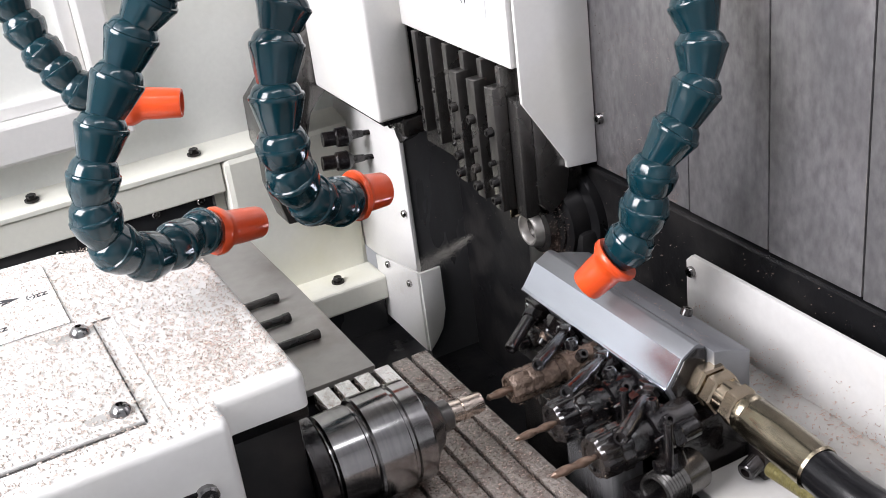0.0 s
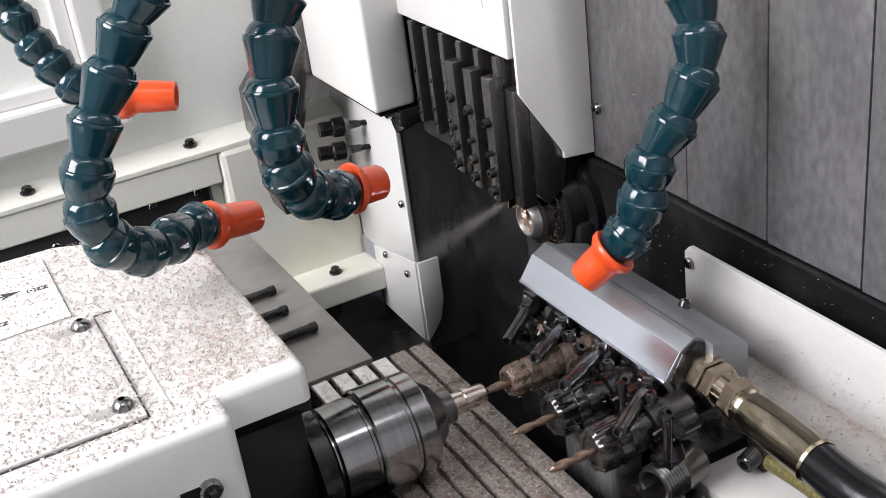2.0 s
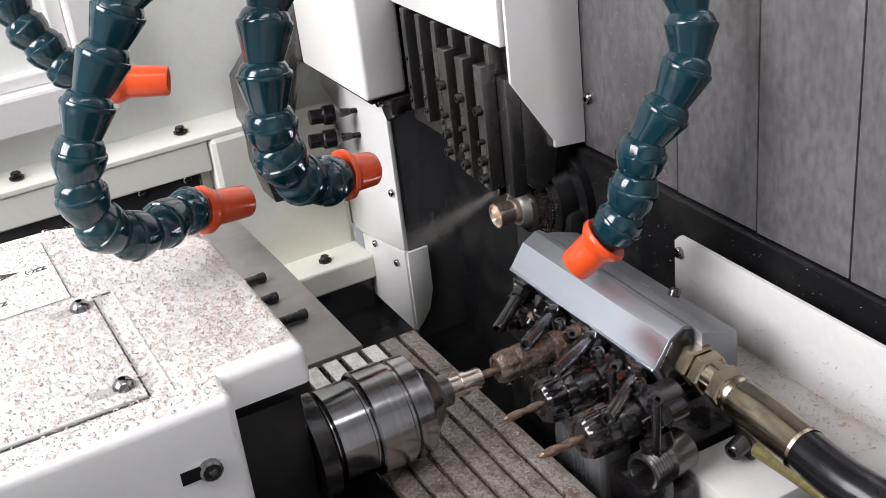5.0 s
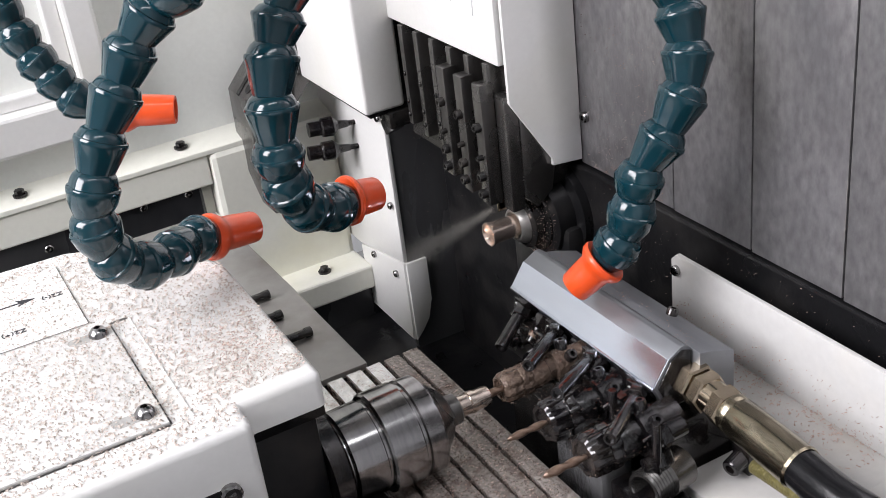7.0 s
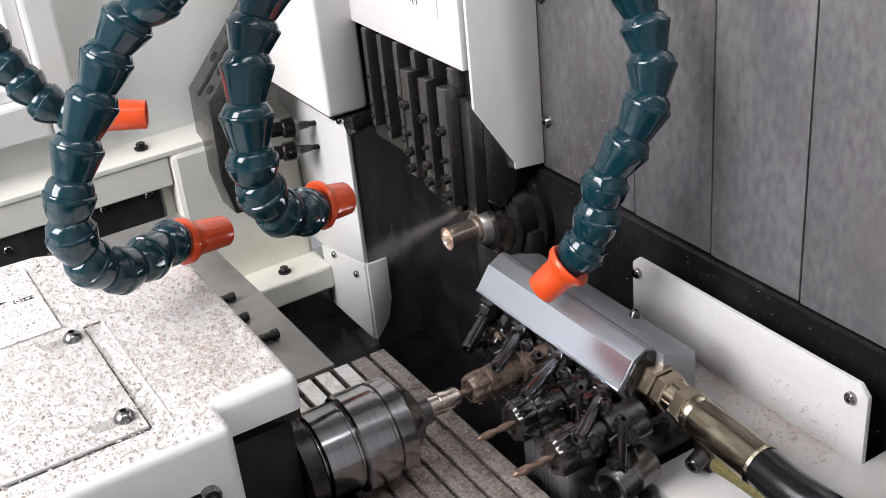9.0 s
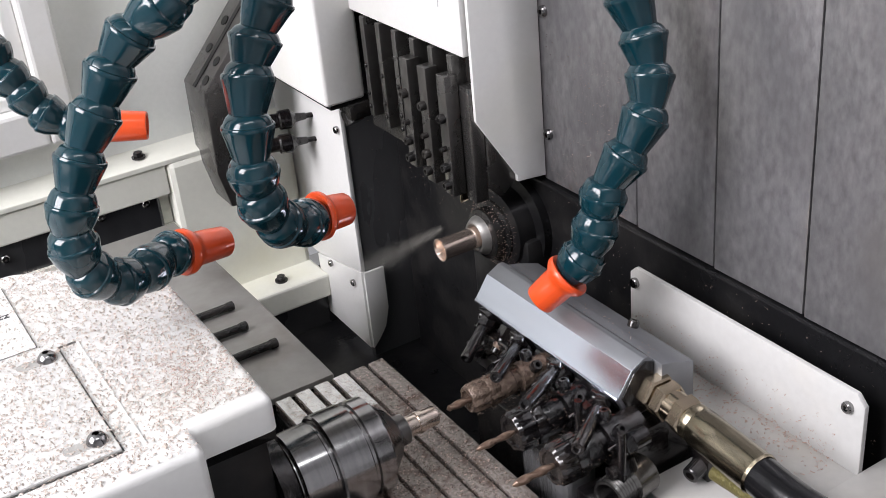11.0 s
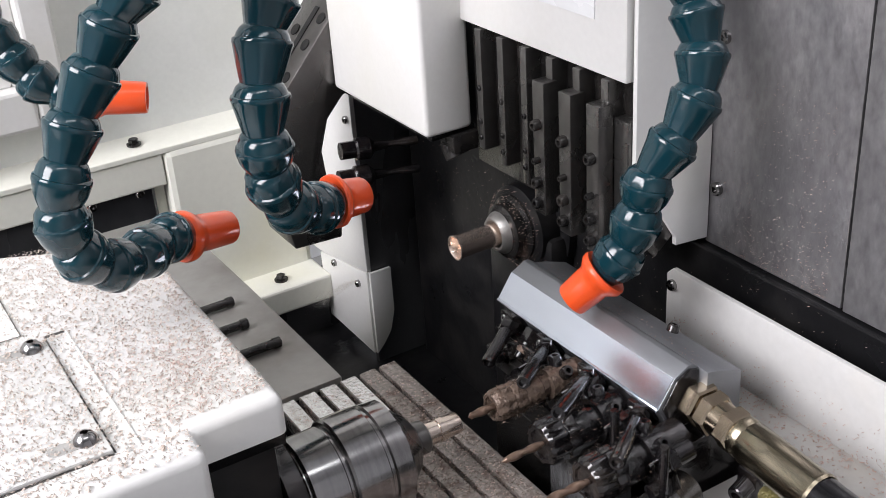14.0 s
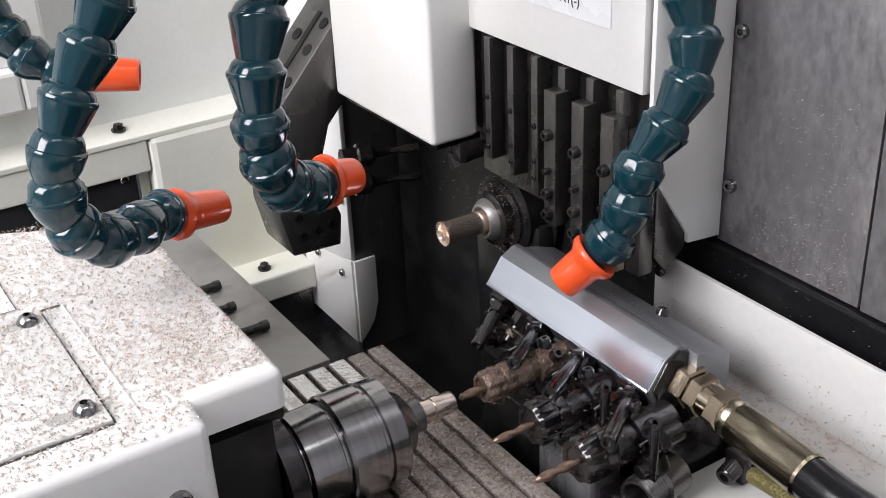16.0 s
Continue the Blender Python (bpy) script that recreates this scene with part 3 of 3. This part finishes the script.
tool_holder(0.567, 0.775, 0.298, 0.0112, 0.279, 0.0030, GRIME)
tool_holder(0.522, 0.771, 0.303, 0.0152, 0.273, 0.0027, WET)
tool_holder(0.478, 0.771, 0.303, 0.0152, 0.271, 0.0031, WET)
for y in (0.500, 0.456):
    part("stop_pin", rod((0.341, y, 0.746), (0.341, y, 0.792), 0.0030, n=12), WET, post2)
for y, z in ((0.592, 0.772), (0.545, 0.778), (0.503, 0.776), (0.462, 0.774)):
    pin = part("valve", merge(rod((0.342, y, z), (0.366, y, z + 0.002), 0.0068, n=16), hexa((0.346, y, z), (0.354, y, z + 0.001), 0.0082)), WET, post2)
    part("cross_pin", rod((0.335, y, z + 0.003), (0.342, y, z + 0.004), 0.0014, n=12), CHROME, pin)
for i, (y, z) in enumerate([(0.632, 0.760), (0.612, 0.750), (0.590, 0.754), (0.545, 0.760), (0.500, 0.752), (0.460, 0.760)]):
    x = 0.350 - 0.005 * (i % 3)
    part("clamp_nut", merge(hexa((x, y, z), (x + 0.012, y, z), 0.0082), rod((x - 0.006, y, z), (x + 0.002, y, z), 0.0046, n=14)), WET, post2)
part("clamp_bar", box(0.356, 0.366, 0.575, 0.652, 0.742, 0.772, 0.002), WET, post2)
part("threaded_ring", lathe((0.330, 0.457, 0.744), (0.366, 0.465, 0.742), [(0.6, 0.0080), (0.04, 0.0090), (0.0, 0.0098), (0.0, 0.0116)] + [(0.03 + 0.034 * k, 0.0127 if k % 2 else 0.0117) for k in range(13)] + [(0.50, 0.0140), (1, 0.0140)], 36), TOOLSTEEL, post2,
            "bright threaded steel ring")

manifold = thing("coolant_manifold", (0.39, 0.57, 0.768), "milled aluminium coolant manifold block over the back tools", "manifold")
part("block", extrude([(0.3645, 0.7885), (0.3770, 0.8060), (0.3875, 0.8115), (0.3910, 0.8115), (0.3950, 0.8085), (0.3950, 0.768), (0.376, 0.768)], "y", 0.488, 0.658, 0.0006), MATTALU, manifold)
# same block as above; the front's reflection is coloured onto a thin plate
part("front_face", extrude([(0.3641, 0.7890), (0.3764, 0.8062), (0.3770, 0.8058), (0.3647, 0.7886)], "y", 0.4885, 0.6575, 0.0), GLEAMALU, manifold, "polished front face, its bluish reflection put into the colour")
# thin strip added as the bright highlight along the lower edge
part("lower_edge", extrude([(0.3626, 0.7874), (0.3638, 0.7896), (0.3652, 0.7888), (0.3640, 0.7866)], "y", 0.4882, 0.6578, 0.0004), GLEAMALU, manifold, "chamfered lower edge strip that stands in for a highlight")
part("rear_block", extrude([(0.3954, 0.8078), (0.405, 0.8055), (0.424, 0.7985), (0.424, 0.768), (0.3954, 0.768)], "y", 0.4795, 0.657, 0.0008), MATTALU, manifold)
screw(manifold, (0.418, 0.536, 0.7995), (0.4, 0, 0.9), 0.0042, WET, "cap_screw", 0.006)
part("end_plate", extrude([(0.3675, 0.788), (0.378, 0.8045), (0.3875, 0.8095), (0.3945, 0.807), (0.3945, 0.77), (0.376, 0.77)], "y", 0.4865, 0.4885, 0.0004), WET, manifold)
for y, tip in [(0.640, (0.329, 0.620, 0.768)), (0.598, (0.314, 0.556, 0.793)), (0.553, (0.305, 0.508, 0.801)), (0.503, (0.312, 0.463, 0.790))]:
    p = Vector((0.3650, y, 0.7810))
    d = (Vector(tip) - p) * 0.88
    u = d.normalized()
    e = part("elbow", merge(box(p.x - 0.006, p.x + 0.008, y - 0.0075, y + 0.0075, p.z - 0.009, p.z + 0.006, 0.0012), hexa(p + u * 0.003, p + u * 0.013, 0.0066)), WET, manifold)
    part("jet_pipe", merge(rod(p + u * 0.010, p + d * 1.12, 0.0046, n=18), lathe(p + d * 1.06, p + d * 1.16, [(0, 0.0048), (0.6, 0.0048), (1, 0.0042), (1, 0.0028), (0.3, 0.0026)], 18)), WET, e)
    # bright screw head put in for the white glint on the wet elbow
    screw(e, p + Vector((-0.006, 0.002, 0.0005)), (-1, 0, 0.2), 0.0030, GLARESTEEL, "glint_screw", 0.002)
for y in (0.620, 0.576, 0.530):
    p = Vector((0.3690, y, 0.7790))
    e = part("short_jet", merge(hexa(p, p + Vector((-0.006, 0, -0.008)), 0.0066), rod(p + Vector((-0.005, 0, -0.006)), p + Vector((-0.015, 0, -0.017)), 0.0040, n=14)), WET, manifold)
    part("jet_ring", lathe(p + Vector((-0.009, 0, -0.011)), p + Vector((-0.012, 0, -0.014)), [(0, 0.005), (1, 0.005)], 14), GRIME, e)
fit = thing("hose_fitting", (0.395, 0.45, 0.768), "plated brass hose fitting with hex nuts and black hose", "hose fitting")
F0, F1 = Vector((0.393, 0.489, 0.786)), Vector((0.3905, 0.385, 0.7785))


def along(s):
    return F0 + (F1 - F0) * s


part("stub", rod(along(0), along(0.4), 0.0095), BRASS, fit)
part("hex_nut", hexa(along(0.02), along(0.12), 0.0148), BRASS, fit)
part("hex_nut", hexa(along(0.135), along(0.225), 0.0142), BRASS, fit)
part("neck", rod(along(0.2), along(0.33), 0.0115), BRASS, fit)
part("hex_nut", hexa(along(0.30), along(0.40), 0.0140), BRASS, fit)
part("ferrule", lathe(along(0.39), along(1.0), [(0, 0.0110), (0.04, 0.0132), (0.10, 0.0134), (0.12, 0.0128), (0.15, 0.0128), (0.17, 0.0136), (0.5, 0.0137), (0.55, 0.0139), (0.95, 0.0142), (0.97, 0.0146), (1, 0.0138)], 48, 8, 0.015), BRONZE, fit)
part("hose", tube([along(0.95), along(1.25), along(1.5) + Vector((0.004, 0, -0.001)), (0.406, 0.28, 0.760), (0.435, 0.21, 0.738)], 0.0132, 22), RUBBER, fit)
part("braid", tube([(0.397, 0.43, 0.748), (0.395, 0.40, 0.752), (0.394, 0.36, 0.753), (0.399, 0.30, 0.745), (0.412, 0.24, 0.73)], 0.0052, 14), BRAID, fit, "yellow braided hose")

# ---------------------------------------------------------------- chip tray and bracket
tray = thing("chip_tray", (0.44, 0.5, 0.52), "white sheet metal chip tray with scattered chips", "tray")
# tray whites carry the tool post's shade in their colour
part("back_plate", extrude([(0.5935, 0.745), (0.5935, 0.803), (0.588, 0.8085), (0.379, 0.8085), (0.372, 0.801), (0.372, 0.745)], "x", 0.465, 0.469, 0.0006), SHADEDWHITE, tray)
part("tray_floor", box(0.427, 0.467, 0.22, 0.592, 0.744, 0.748, 0.0006), SHADEDTRAY, tray)
part("side_plate", box(0.427, 0.492, 0.15, 0.372, 0.742, 0.7505, 0.0006), SHADEDTRAY, tray)
part("inner_lip", box(0.4245, 0.4275, 0.22, 0.470, 0.727, 0.755, 0.0006), SHADEDWHITE, tray)
part("support", box(0.435, 0.465, 0.25, 0.58, 0.52, 0.744, 0), BLACK, tray)
for y in (0.587, 0.384):
    screw(tray, (0.4645, y, 0.796), (-1, 0, 0), 0.0042)
bracket = thing("bracket_box", (0.40, 0.36, 0.52), "white sheet metal bracket box under the hose fitting", "bracket")
part("shell", box(0.368, 0.424, 0.408, 0.471, 0.60, 0.727, 0.002), SHADEDWHITE, bracket)
part("foot", box(0.38, 0.42, 0.415, 0.46, 0.52, 0.60, 0), BLACK, bracket)
part("cap_screw", lathe((0.391, 0.4465, 0.7375), (0.402, 0.449, 0.7395), [(0.55, 0.0030), (0.0, 0.0033), (0.0, 0.0054), (0.08, 0.0062), (1, 0.0062)], 48, 24, 0.04), WET, bracket, "knurled black cap screw")
part("screw_shank", rod((0.401, 0.4488, 0.7393), (0.414, 0.452, 0.742), 0.0042, n=16), WET, bracket)
part("screw_stand", box(0.404, 0.411, 0.443, 0.459, 0.727, 0.747, 0.001), WET, bracket)

# ---------------------------------------------------------------- jointed coolant hoses


def joint_mesh(name, fluted):
    """One ball joint, domed shoulder and sharp-rimmed cup at the origin, its neck pointing down; real size."""
    if fluted:
        prof = [(0.0055, 0.0090), (0.0045, 0.0115), (0.0025, 0.0138), (0.0, 0.0152), (-0.0022, 0.0160), (-0.0026, 0.0171), (-0.0036, 0.0175), (-0.0050, 0.0175), (-0.0060, 0.0171), (-0.0115, 0.0161), (-0.016, 0.0148), (-0.021, 0.0133), (-0.026, 0.0117), (-0.031, 0.0102)]
    else:
        prof = [(0.005, 0.0090), (0.004, 0.0118), (0.002, 0.0139), (-0.001, 0.0153), (-0.0045, 0.0160), (-0.0050, 0.0171), (-0.0060, 0.0174), (-0.0075, 0.0174), (-0.0085, 0.0171), (-0.0135, 0.0160), (-0.017, 0.0144), (-0.020, 0.0126), (-0.023, 0.0110), (-0.026, 0.0100)]
    bm = bmesh.new()
    n = 64
    rings = []
    for h, rad in prof:
        ring = []
        for i in range(n):
            a = 2 * math.pi * i / n
            k = 1.0
            if fluted and h < -0.0070:
                flat = math.cos(math.pi / 8) / math.cos((a % (math.pi / 4)) - math.pi / 8)
                k = 1 + (flat - 1) * 0.9 - 0.035 * (math.cos(8 * a) > 0.8) * min(1, (-0.0070 - h) / 0.004)
            elif not fluted and -0.006 < h < 0.002:
                k = 1 - 0.03 * (math.cos(3 * a) > 0.8)
            ring.append(bm.verts.new((rad * k * math.cos(a), rad * k * math.sin(a), h)))
        rings.append(ring)
    for a, b in zip(rings, rings[1:]):
        for i in range(n):
            f = bm.faces.new((a[(i + 1) % n], a[i], b[i], b[(i + 1) % n]))
            f.smooth = True
    bm.faces.new(rings[0])
    bm.faces.new(rings[-1][::-1])
    bmesh.ops.recalc_face_normals(bm, faces=bm.faces)
    me = bpy.data.meshes.new(name)
    bm.to_mesh(me)
    bm.free()
    me.set_sharp_from_angle(angle=radians(28))
    me.materials.append(TEAL)
    return me


PLAIN, FLUTED = joint_mesh("hose_joint", False), joint_mesh("hose_joint", True)


def flexible_hose(points, size, label, flute):
    """Ball joints from the top to the nozzle, each turned along its stretch of the line."""
    pts = [Vector(p) for p in points]
    lead = (pts[0] - pts[1]).normalized()
    while pts[0].z < 1.462:
        lead = (lead * 0.8 + Vector((0, -0.25 if pts[0].y > 0.80 else 0, 0.30))).normalized()
        pts.insert(0, pts[0] + lead * 0.024)
    ob = thing("coolant_hose", pts[0], label, "coolant hose", "jointed coolant hoses")
    flute = set(range(len(pts) - len(points))) | {i + len(pts) - len(points) for i in flute}
    for i, (a, b) in enumerate(zip(pts[:-2], pts[1:-1])):
        j = new("hose_joint", FLUTED if i in flute else PLAIN)
        d = a - b
        j.parent = ob
        long = max(0.72, d.length * 1.12 / 0.031) if i in flute else max(0.8, d.length * 1.1 / 0.026)
        j.matrix_local = Matrix.Translation(a - pts[0]) @ (d.to_track_quat("Z", "Y").to_matrix().to_4x4()) @ Matrix.Diagonal((size, size, long, 1)) @ pose(0, 0, 0, 0, 0, 37 * i)
    a, b = pts[-2], pts[-1]
    k = size
    d = (b - a).normalized()
    part("nozzle", lathe(a - d * 0.003, b, [(0.06, 0.0120 * k), (0.0, 0.0150 * k), (0.0, 0.0172 * k), (0.05, 0.0180 * k), (0.14, 0.0178 * k), (0.22, 0.0160 * k), (0.30, 0.0138 * k), (0.36, 0.0132 * k), (0.55, 0.0130 * k), (0.96, 0.0121 * k), (1, 0.0115 * k), (1, 0.0086 * k), (0.6, 0.007 * k)], 48, 12, 0.012),
         ORANGE, ob, "orange plastic nozzle")
    return ob


flexible_hose([(0.075, 0.803, 1.067), (0.081, 0.801, 1.048), (0.087, 0.796, 1.031), (0.091, 0.79, 1.013), (0.099, 0.785, 1.0), (0.106, 0.78, 0.984), (0.119, 0.773, 0.972), (0.137, 0.768, 0.966), (0.169, 0.753, 0.962)],
              0.83, "teal jointed plastic coolant hose with an orange nozzle", ())
flexible_hose([(0.164, 0.621, 1.08), (0.142, 0.635, 1.064), (0.127, 0.64, 1.046), (0.114, 0.642, 1.023), (0.098, 0.641, 0.999), (0.087, 0.639, 0.976), (0.079, 0.638, 0.953), (0.082, 0.638, 0.929), (0.097, 0.645, 0.91), (0.119, 0.656, 0.904), (0.141, 0.676, 0.902), (0.157, 0.688, 0.893), (0.19, 0.699, 0.885)],
              0.9, "teal jointed plastic coolant hose bent over the white cover", (1, 2, 3, 4))
flexible_hose([(0.23, 0.643, 1.063), (0.217, 0.643, 1.041), (0.207, 0.64, 1.021), (0.198, 0.633, 0.993), (0.195, 0.63, 0.966), (0.195, 0.631, 0.944), (0.205, 0.637, 0.919), (0.225, 0.65, 0.904), (0.25, 0.666, 0.897), (0.272, 0.671, 0.893)],
              0.97, "teal jointed plastic coolant hose before the drilling bracket", (0, 1, 2, 3))
flexible_hose([(0.441, 0.566, 1.033), (0.445, 0.555, 1.006), (0.444, 0.546, 0.983), (0.437, 0.54, 0.958), (0.423, 0.543, 0.932), (0.408, 0.55, 0.909), (0.403, 0.552, 0.886), (0.396, 0.556, 0.86), (0.384, 0.565, 0.842), (0.368, 0.577, 0.823)],
              0.96, "teal jointed plastic coolant hose aimed at the manifold", (0, 1, 2, 3, 4))

# ---------------------------------------------------------------- swarf


def on_cover(rng):
    while True:
        x, y = rng.uniform(-0.2, 0.15), rng.uniform(0.515, 0.79)
        if (x < 0.10 or y > 0.543) and (x < 0.1 or y < 0.79 - (x - 0.1) * 1.6):
            return x, y, 0.8664 + 0.0024 * (x < 0.064 and 0.538 < y < 0.668)


flakes("cover_swarf", 20000, on_cover, PALECHIP, "fine brownish chips", 0.0017, sub, 3, 1.7)
def by_the_lip(rng):
    while True:
        x, y = rng.gauss(0.122, 0.022), rng.gauss(0.585, 0.035)
        if 0.05 < x < 0.1495 and y > 0.5435:
            return x, y, 0.8668 + 0.0024 * (x < 0.064)


flakes("lip_swarf", 1600, by_the_lip, CHIP, "denser brown chips", 0.0016, sub, 21)
flakes("tray_swarf", 900, lambda r: (0.4645 - 0.036 * r.random() ** 1.3, 0.59 - 0.2 * r.random() ** 1.6, 0.7488), CHIP, "brownish chips on the white tray", 0.0024, None, 4)
flakes("table_swarf", 6000, lambda r: (r.uniform(0.203, 0.295), 0.655 - 0.32 * r.random(), 0.7406), GRIME, "brownish chips on the steel table", 0.0016, None, 5)
flakes("table_chips", 3200, lambda r: (r.uniform(0.203, 0.295), 0.69 - 0.35 * r.random(), 0.7407), CHIP, "bright fresh chips on the steel table", 0.0014, None, 25)
flakes("back_tool_chips", 260, lambda r: (r.uniform(0.330, 0.346), r.uniform(0.498, 0.534), 0.7514), CHIP, "bright chips below the back tools", 0.0018, post2, 26)


flakes("plate_swarf", 320, lambda r: (0.4642, 0.592 - 0.2 * r.random(), 0.749 + 0.03 * r.random() ** 1.8), CHIP, "tiny chips stuck to the white plate", 0.0018, tray, 12)
flakes("wall_swarf", 700, lambda r: (0.4912, r.uniform(0.25, 0.98), r.uniform(0.70, 0.815)), CHIP, "tiny chips stuck to the black wall", 0.0013, None, 8)
flakes("cover_specks", 900, lambda r: (0.4955, 0.74 - 0.10 * r.random() ** 0.7, 0.822 + 0.13 * r.random() ** 2), CHIP, "tiny chips stuck to the steel panel", 0.0011, cover, 9)
flakes("manifold_specks", 160, lambda r: (r.uniform(0.392, 0.404), r.uniform(0.49, 0.655), 0.8092), CHIP, "tiny chips on the manifold", 0.0012, manifold, 10)
flakes("sheet_swarf", 70, lambda r: (r.uniform(0.44, 0.49), 1.0107, r.uniform(0.56, 0.85)), CHIP, "tiny chips stuck to the dark sheet", 0.0012, None, 11)


def around(y, r):
    def place(rng):
        a, k = rng.uniform(0, 6.28), rng.uniform(0.92, 1.08)
        return rng.uniform(0.299, 0.345), y + r * k * math.cos(a), 0.774 + r * k * math.sin(a)
    return place


for y, r, n in ((0.567, 0.0112, 420), (0.522, 0.0152, 110), (0.478, 0.0152, 90)):
    flakes("swarf_crust", n, around(y, r), GRIME, "wet brown chips clinging to a drill holder", 0.0017, post2, int(y * 1000))


def round_the_bush(rng):
    a, k = rng.uniform(0, 6.28), rng.random()
    r = 0.0195 + 0.016 * k
    return 0.4475 + 0.014 * k, 0.777 + r * math.cos(a), 0.7675 + r * math.sin(a)


flakes("bush_swarf", 700, round_the_bush, CHIP, "fine chips clinging to the guide bush", 0.0012, bush, 31)
flakes("jet_swarf", 260, lambda r: (r.uniform(0.352, 0.366), r.choice((0.614, 0.606, 0.571, 0.590)) + r.gauss(0, 0.004), r.uniform(0.762, 0.776)), GRIME, "wet brown chips hanging on the jets", 0.0020, manifold, 33)


def coolant_spray(start, end, count):
    """Fine droplets thrown off the turning bar in a narrow fan."""
    rng = random.Random(41)
    ob = thing("coolant_spray", start, "fine coolant mist thrown off the turning bar", "spray", kind="stuff")
    s, e = Vector(start), Vector(end)
    verts, faces = [], []
    for _ in range(count):
        u = rng.random() ** 0.8
        w = 0.003 + 0.017 * u
        c = s + (e - s) * u + Vector((rng.gauss(0, w * 0.5), rng.gauss(0, w * 0.35), rng.gauss(0, w * 0.5)))
        r = rng.uniform(0.00006, 0.00011)
        k = len(verts)
        verts += [c + Vector(v) * r for v in ((1, 1, 1), (1, -1, -1), (-1, 1, -1), (-1, -1, 1))]
        faces += [(k, k + 1, k + 2), (k, k + 3, k + 1), (k, k + 2, k + 3), (k + 1, k + 3, k + 2)]
    bm = bmesh.new()
    me = bpy.data.meshes.new("tmp")
    me.from_pydata(verts, [], faces)
    bm.from_mesh(me)
    bpy.data.meshes.remove(me)
    part("droplets", bm, MIST, ob)
    return ob


spray = coolant_spray((0.432, 0.795, 0.780), (0.420, 0.985, 0.647), 22000)

# ---------------------------------------------------------------- what moves


def shift(ob, rows):
    b = base[ob]
    walk(ob, [(t, pose(b.x + x, b.y + y, b.z + z)) for t, x, y, z in rows])


def motions():
    slide = [(0, 0, 0), (4, 0, 0), (7, 0, 0.003), (9, 0, 0.004), (9.6, -0.001, 0.009), (11.0, -0.006, 0.026), (11.5, -0.007, 0.029), (13.0, -0.007, 0.029), (13.5, -0.007, 0.029), (13.6, -0.013, 0.029), (13.7, -0.042, 0.029),
             (13.8, -0.077, 0.029), (13.9, -0.122, 0.029), (14.0, -0.160, 0.032), (14.1, -0.177, 0.030), (14.3, -0.183, 0.024), (14.6, -0.183, 0.022), (16.0, -0.183, 0.020)]
    shift(gang, [(t, 0, y, z) for t, y, z in slide])
    shift(cover, [(t, 0, y, 0) for t, y, z in slide])
    shift(sub, [(t, x, 0, 0) for t, x in [(0, 0), (1, 0.002), (2, 0.0035), (3, 0.0055), (4, 0.007), (6.5, 0.011), (8, 0.012), (9.2, 0.012), (9.8, 0.009), (10.8, -0.004), (11.5, -0.006), (13, -0.005), (14, -0.004), (15, -0.0025), (16, -0.001)]])
    way = Vector((-0.01, 0.18, -0.127)).normalized()
    shift(spray, [(t, *(way * d)) for t, d in [(0, 0.08), (0.2, 0.05), (0.45, 0), (1.5, 0.003), (2.5, 0), (4, 0.003), (6, 0), (7.5, 0.004), (8.5, 0), (9.2, 0.004), (10.5, 0.02), (11.3, 0.03), (12.5, 0.034), (13.4, 0.04), (13.9, 0.27), (16, 0.27)]])
    shift(bar, [(0, 0.045, 0, 0), (2, 0.040, 0, 0), (3.5, 0.028, 0, 0), (7, 0.012, 0, 0), (9, 0.007, 0, 0), (11.5, 0.001, 0, 0), (13.5, 0, 0, 0), (16, 0, 0, 0)])


motions()
